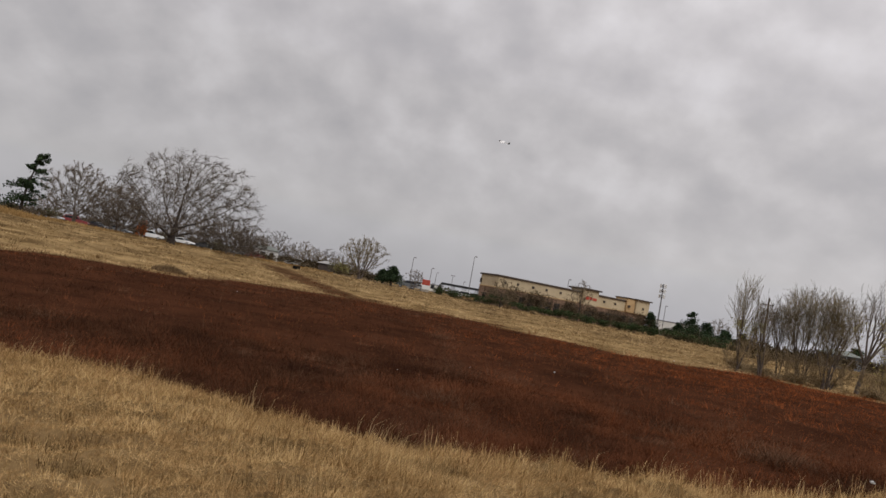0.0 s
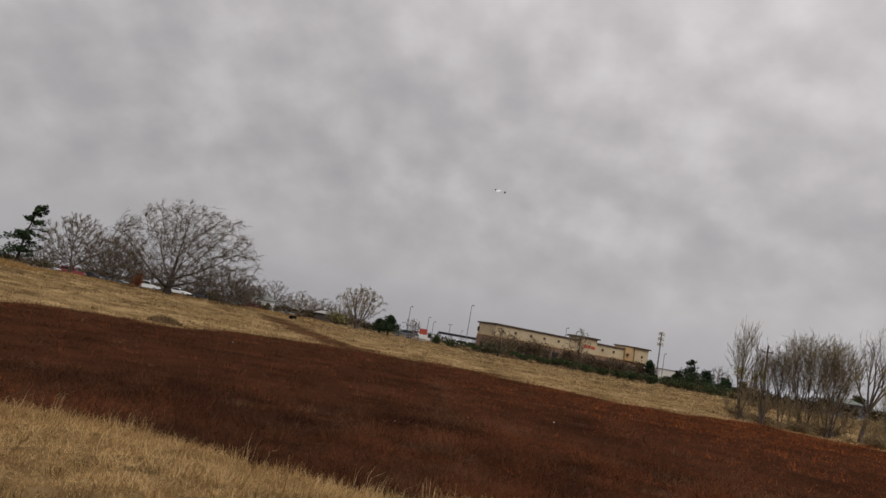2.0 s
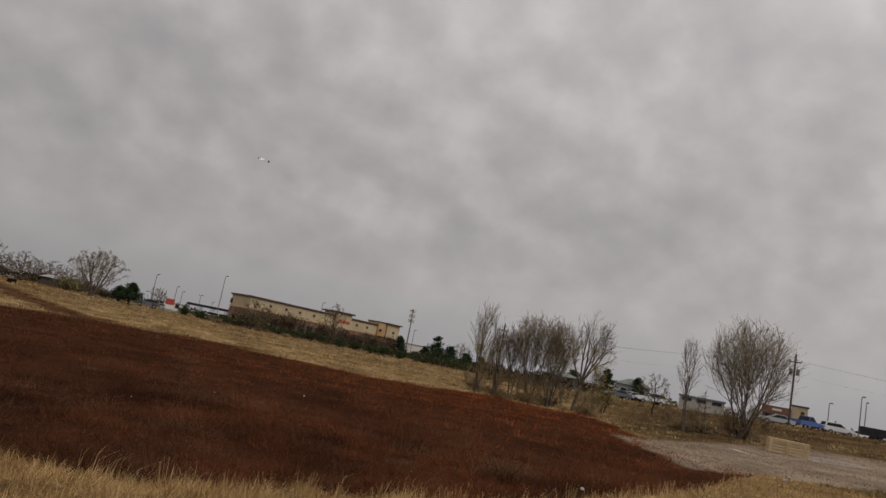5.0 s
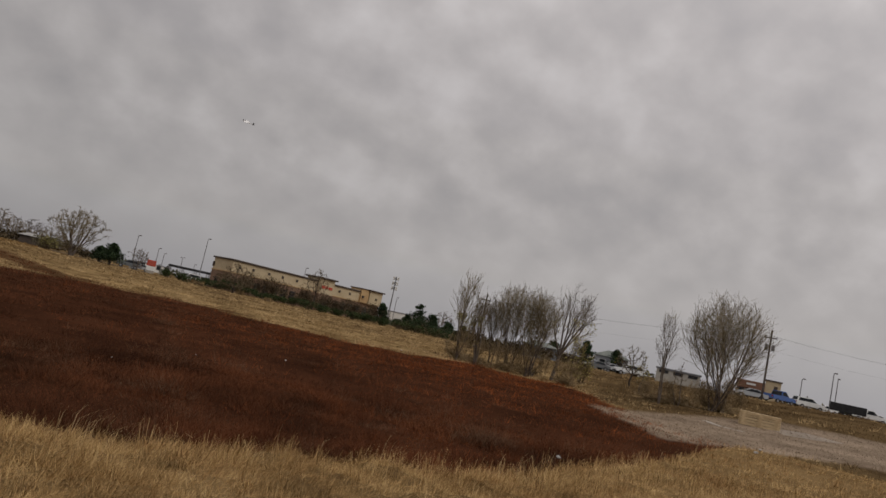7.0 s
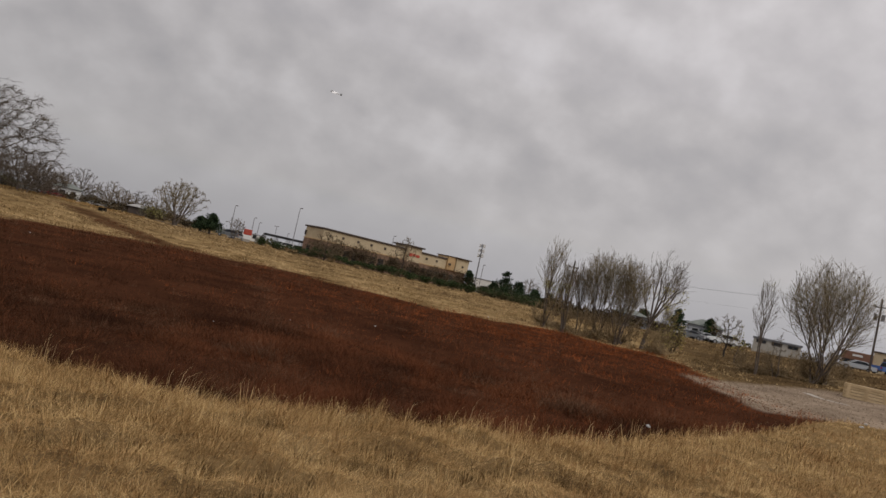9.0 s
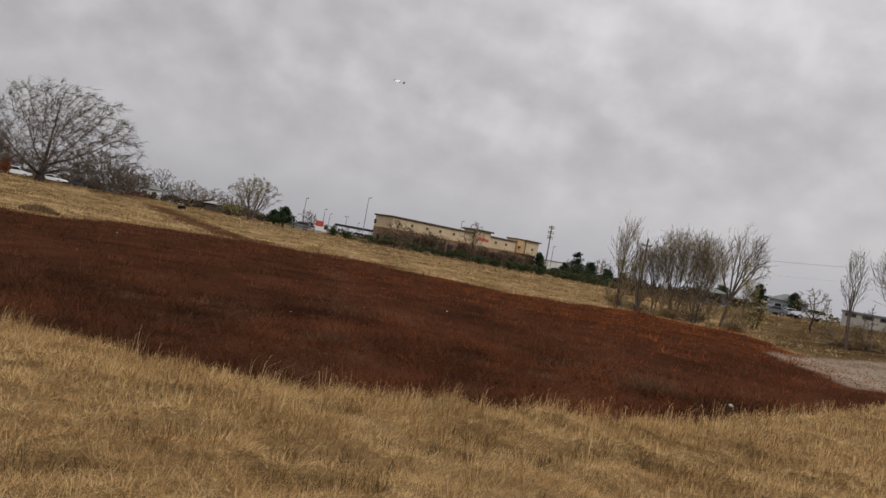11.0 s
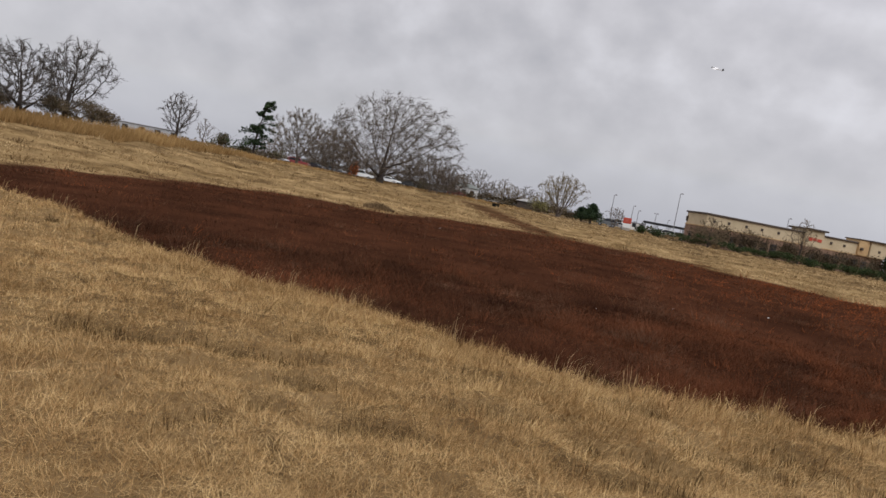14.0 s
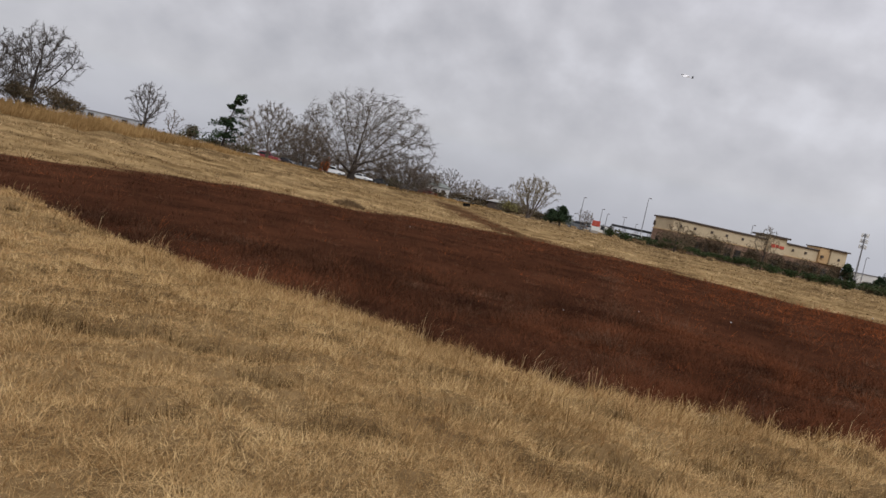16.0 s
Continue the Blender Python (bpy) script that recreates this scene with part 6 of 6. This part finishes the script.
# ---- houses and far buildings ----
def house(name, label, az, r, turn, L, D, H, rise, wall, roof, windows, group="houses", door=True):
    root = empty(name, label, "house", local(az, r, turn, 0.1), group)
    part("wall", box_bm((-L / 2, L / 2, -D / 2, D / 2, 0, H), bevel=0.02), wall, root)
    o = 0.45
    bm = bmesh.new()
    v = [bm.verts.new(p) for p in ((-L / 2 - o, -D / 2 - o, H), (L / 2 + o, -D / 2 - o, H), (L / 2 + o, D / 2 + o, H), (-L / 2 - o, D / 2 + o, H), (-L / 2 + D * 0.35, 0, H + rise), (L / 2 - D * 0.35, 0, H + rise))]
    for f in ((0, 1, 5, 4), (2, 3, 4, 5), (1, 2, 5), (3, 0, 4), (3, 2, 1, 0)):
        bm.faces.new([v[i] for i in f])
    part("roof", bm, roof, root)
    for k in range(windows):
        x = -L / 2 + (k + 0.7) * L / (windows + (1 if door else 0.4))
        w = part("window", box_bm((x - 0.6, x + 0.6, -D / 2 - 0.05, -D / 2, 0.95, 2.1), bevel=0.01), WHITE_SIGN, root, "white framed window")
        part("pane", box_bm((x - 0.52, x + 0.52, -D / 2 - 0.065, -D / 2 - 0.05, 1.03, 2.02)), GLASS, w)
    if door:
        part("door", box_bm((L / 2 - 1.8, L / 2 - 0.9, -D / 2 - 0.06, -D / 2, 0, 2.05), bevel=0.01), TRIM, root)
    return root


DULL_SIDING = material("dull_grey_siding", (0.13, 0.14, 0.16), (0.22, 0.235, 0.26), 0.5, 0.85, 0.2)
house("house", "dull grey single-storey house behind the poplars", 29.4, 124, -30, 6.0, 6, 2.2, 0.8, DULL_SIDING, SHINGLE, 2)
house("house", "small house with a grey-green roof", 35.0, 138, -36, 6.0, 6, 2.7, 1.2, SIDING, SHINGLE, 2)
house("house", "small white building beyond the far road", -14.4, 160, 14, 5.0, 5, 2.6, 0.9, WHITEWALL, SHINGLE, 1)
house("house", "dark small shelter beyond the far road", -9.6, 158, 10, 3.6, 3.4, 1.9, 0.6, TRIM, ROOF, 0, door=False)


def flat_building(name, label, az, r, turn, L, D, H, wall, trim, windows, sill=1.0, top=2.4):
    root = empty(name, label, "building", local(az, r, turn, 0.1))
    part("wall", box_bm((-L / 2, L / 2, -D / 2, D / 2, 0, H), bevel=0.03), wall, root)
    part("coping", box_bm((-L / 2 - 0.15, L / 2 + 0.15, -D / 2 - 0.15, D / 2 + 0.15, H - 0.25, H + 0.05), bevel=0.03), trim, root)
    for k in range(windows):
        x = -L / 2 + (k + 0.5) * L / windows
        w = part("window", box_bm((x - 0.7, x + 0.7, -D / 2 - 0.06, -D / 2, sill, top), bevel=0.02), TRIM, root)
        part("pane", box_bm((x - 0.6, x + 0.6, -D / 2 - 0.08, -D / 2 - 0.06, sill + 0.1, top - 0.1)), GLASS, w)
    return root


BEIGE = material("pale_beige_wall", (0.34, 0.31, 0.26), (0.46, 0.42, 0.36), 0.4, 0.85, 0.2)
flat_building("warehouse", "long low grey building beyond the crest", -40.2, 210, 40, 24, 10, 3.0, SIDING, STEEL, 6)
flat_building("white_building", "long low white building behind the bare trees", 40.0, 120, -40, 6.5, 6, 2.3, BEIGE, STEEL, 3, 1.5, 2.0)
flat_building("white_building", "pale low building beyond the parking canopy", -1.2, 255, 0, 10, 8, 2.6, WHITEWALL, STEEL, 4)
flat_building("white_building", "low pale building beyond the cedars", 18.0, 240, -18, 12, 8, 4.6, WHITEWALL, STEEL, 4)


def shop():
    root = empty("corner_shop", "small shop with a brown fascia and cream end wall", "building", local(45.6, 170, -46, 0.1))
    part("wall", box_bm((-4.2, 1.2, -4, 4, 0, 3.6), bevel=0.03), BRICK, root)
    part("fascia", box_bm((-4.4, 1.2, -4.5, -4.0, 2.2, 3.8), bevel=0.03), material("rust_fascia", (0.15, 0.075, 0.05), (0.23, 0.12, 0.08), 0.5, 0.7, 0.1), root, "rust-brown shop fascia")
    part("sign_bar", box_bm((-2.4, -0.6, -4.56, -4.5, 2.9, 3.3), bevel=0.01), WHITE_SIGN, root)
    for x in (-3.4, -1.8, -0.2):
        part("window", box_bm((x - 0.65, x + 0.65, -4.08, -4.0, 0.2, 2.1), bevel=0.02), GLASS, root)
    part("end_wall", box_bm((1.2, 4.2, -4.3, 4.2, 0, 4.6), bevel=0.03), STUCCO, root, "cream stucco end block")
    part("coping", box_bm((1.0, 4.4, -4.5, 4.4, 4.5, 4.75), bevel=0.03), TRIM, root)
    part("wall_sign", box_bm((2.9, 3.6, -4.38, -4.3, 2.6, 3.6), bevel=0.02), TRIM, root)


shop()


# ---- utility poles and their cables ----
def utility_pole(label, az, r, height, turn, transformer):
    root = empty("utility_pole", label, "utility pole", local(az, r, turn, 0.0), "utility poles")
    part("mast", rod_bm(((0, 0, -0.2), (0, 0, height), 0.13, 0.09), sides=9), POLE_WOOD, root)
    arm = part("crossarm", box_bm((-0.7, 0.7, -0.05, 0.05, height - 1.0, height - 0.88), bevel=0.01), POLE_WOOD, root)
    for x in (-0.62, 0.0, 0.62):
        part("insulator", rod_bm(((x, 0, height - 0.86), (x, 0, height - 0.68), 0.045, 0.03)), BLACK, arm)
    if transformer:
        for s in (-1, 1):
            part("transformer", rod_bm(((s * 0.38, 0, height - 2.5), (s * 0.38, 0, height - 1.75), 0.2, 0.2), sides=12), STEEL, root, "grey pole-mounted transformer can")
    return root


POLES = [(24.45, 100, 7.9, False), (45.9, 95, 8.6, True), (64, 110, 8.8, False)]
for az, r, h, t in POLES:
    utility_pole("dark weathered utility pole" + (" with transformer cans" if t else " with one crossarm"), az, r, h, -az, t)
for (a0, r0, h0, _), (a1, r1, h1, _) in zip(POLES, POLES[1:]):
    p0, p1 = Vector(spot(a0, r0)), Vector(spot(a1, r1))
    for off, drop in ((-0.62, 0.68), (0.0, 0.68), (0.62, 0.68), (0.15, 2.4)):
        u0, u1 = (Vector((math.cos(radians(-a)), math.sin(radians(-a)), 0)) for a in (a0, a1))
        s, e = p0 + u0 * off + Vector((0, 0, h0 - drop)), p1 + u1 * off + Vector((0, 0, h1 - drop))
        segs = []
        for k in range(24):
            f, g = k / 24, (k + 1) / 24
            sag = lambda x: Vector((0, 0, -3.2 * x * (1 - x)))
            segs.append((s.lerp(e, f) + sag(f), s.lerp(e, g) + sag(g), 0.004, 0.004))
        tagged(raw("power_cable", *tubes(segs, 4), CABLE), "thin black power cable strung between utility poles", "cable", "power cables")


# ---- the model aircraft ----
def model_aircraft():
    d, az, el = 62, 2.6, 12.6
    at = Vector((d * math.cos(radians(el)) * math.sin(radians(az)), d * math.cos(radians(el)) * math.cos(radians(az)), 1.7 + d * math.sin(radians(el))))
    root = empty("model_aircraft", "small white foam model aircraft with a rounded wing in flight", "model aircraft", pose(*at, 12, -24, 70))
    bm = bmesh.new()
    top, bot = [], []
    n = 28
    for k in range(n):
        a = 2 * math.pi * k / n
        x, y = 0.40 * math.cos(a), 0.26 * math.sin(a) * (1.0 if math.sin(a) > 0 else 0.8)
        top.append(bm.verts.new((x, y, 0.012 + 0.05 * (1 - (x / 0.4) ** 2))))
        bot.append(bm.verts.new((x, y, 0.05 * (1 - (x / 0.4) ** 2) - 0.004)))
    bm.faces.new(top)
    bm.faces.new(bot[::-1])
    for k in range(n):
        bm.faces.new((top[k], bot[k], bot[(k + 1) % n], top[(k + 1) % n]))
    part("wing", bm, FOAM, root, "white rounded foam wing")
    part("fuselage", rod_bm(((0, 0.30, -0.02), (0, -0.62, 0.0), 0.035, 0.015), sides=8), FOAM, root)
    part("motor_pod", rod_bm(((0, 0.34, 0.03), (0, 0.12, 0.03), 0.05, 0.06), sides=10), BLACK, root, "dark motor and battery pod")
    part("propeller", box_bm((-0.11, 0.11, 0.345, 0.355, 0.02, 0.04), bevel=0.003), BLACK, root)
    part("tailplane", box_bm((-0.17, 0.17, -0.64, -0.52, 0.0, 0.008), bevel=0.002), BLACK, root)
    part("fin", box_bm((-0.004, 0.004, -0.64, -0.52, 0.008, 0.14), bevel=0.001), BLACK, root)


model_aircraft()
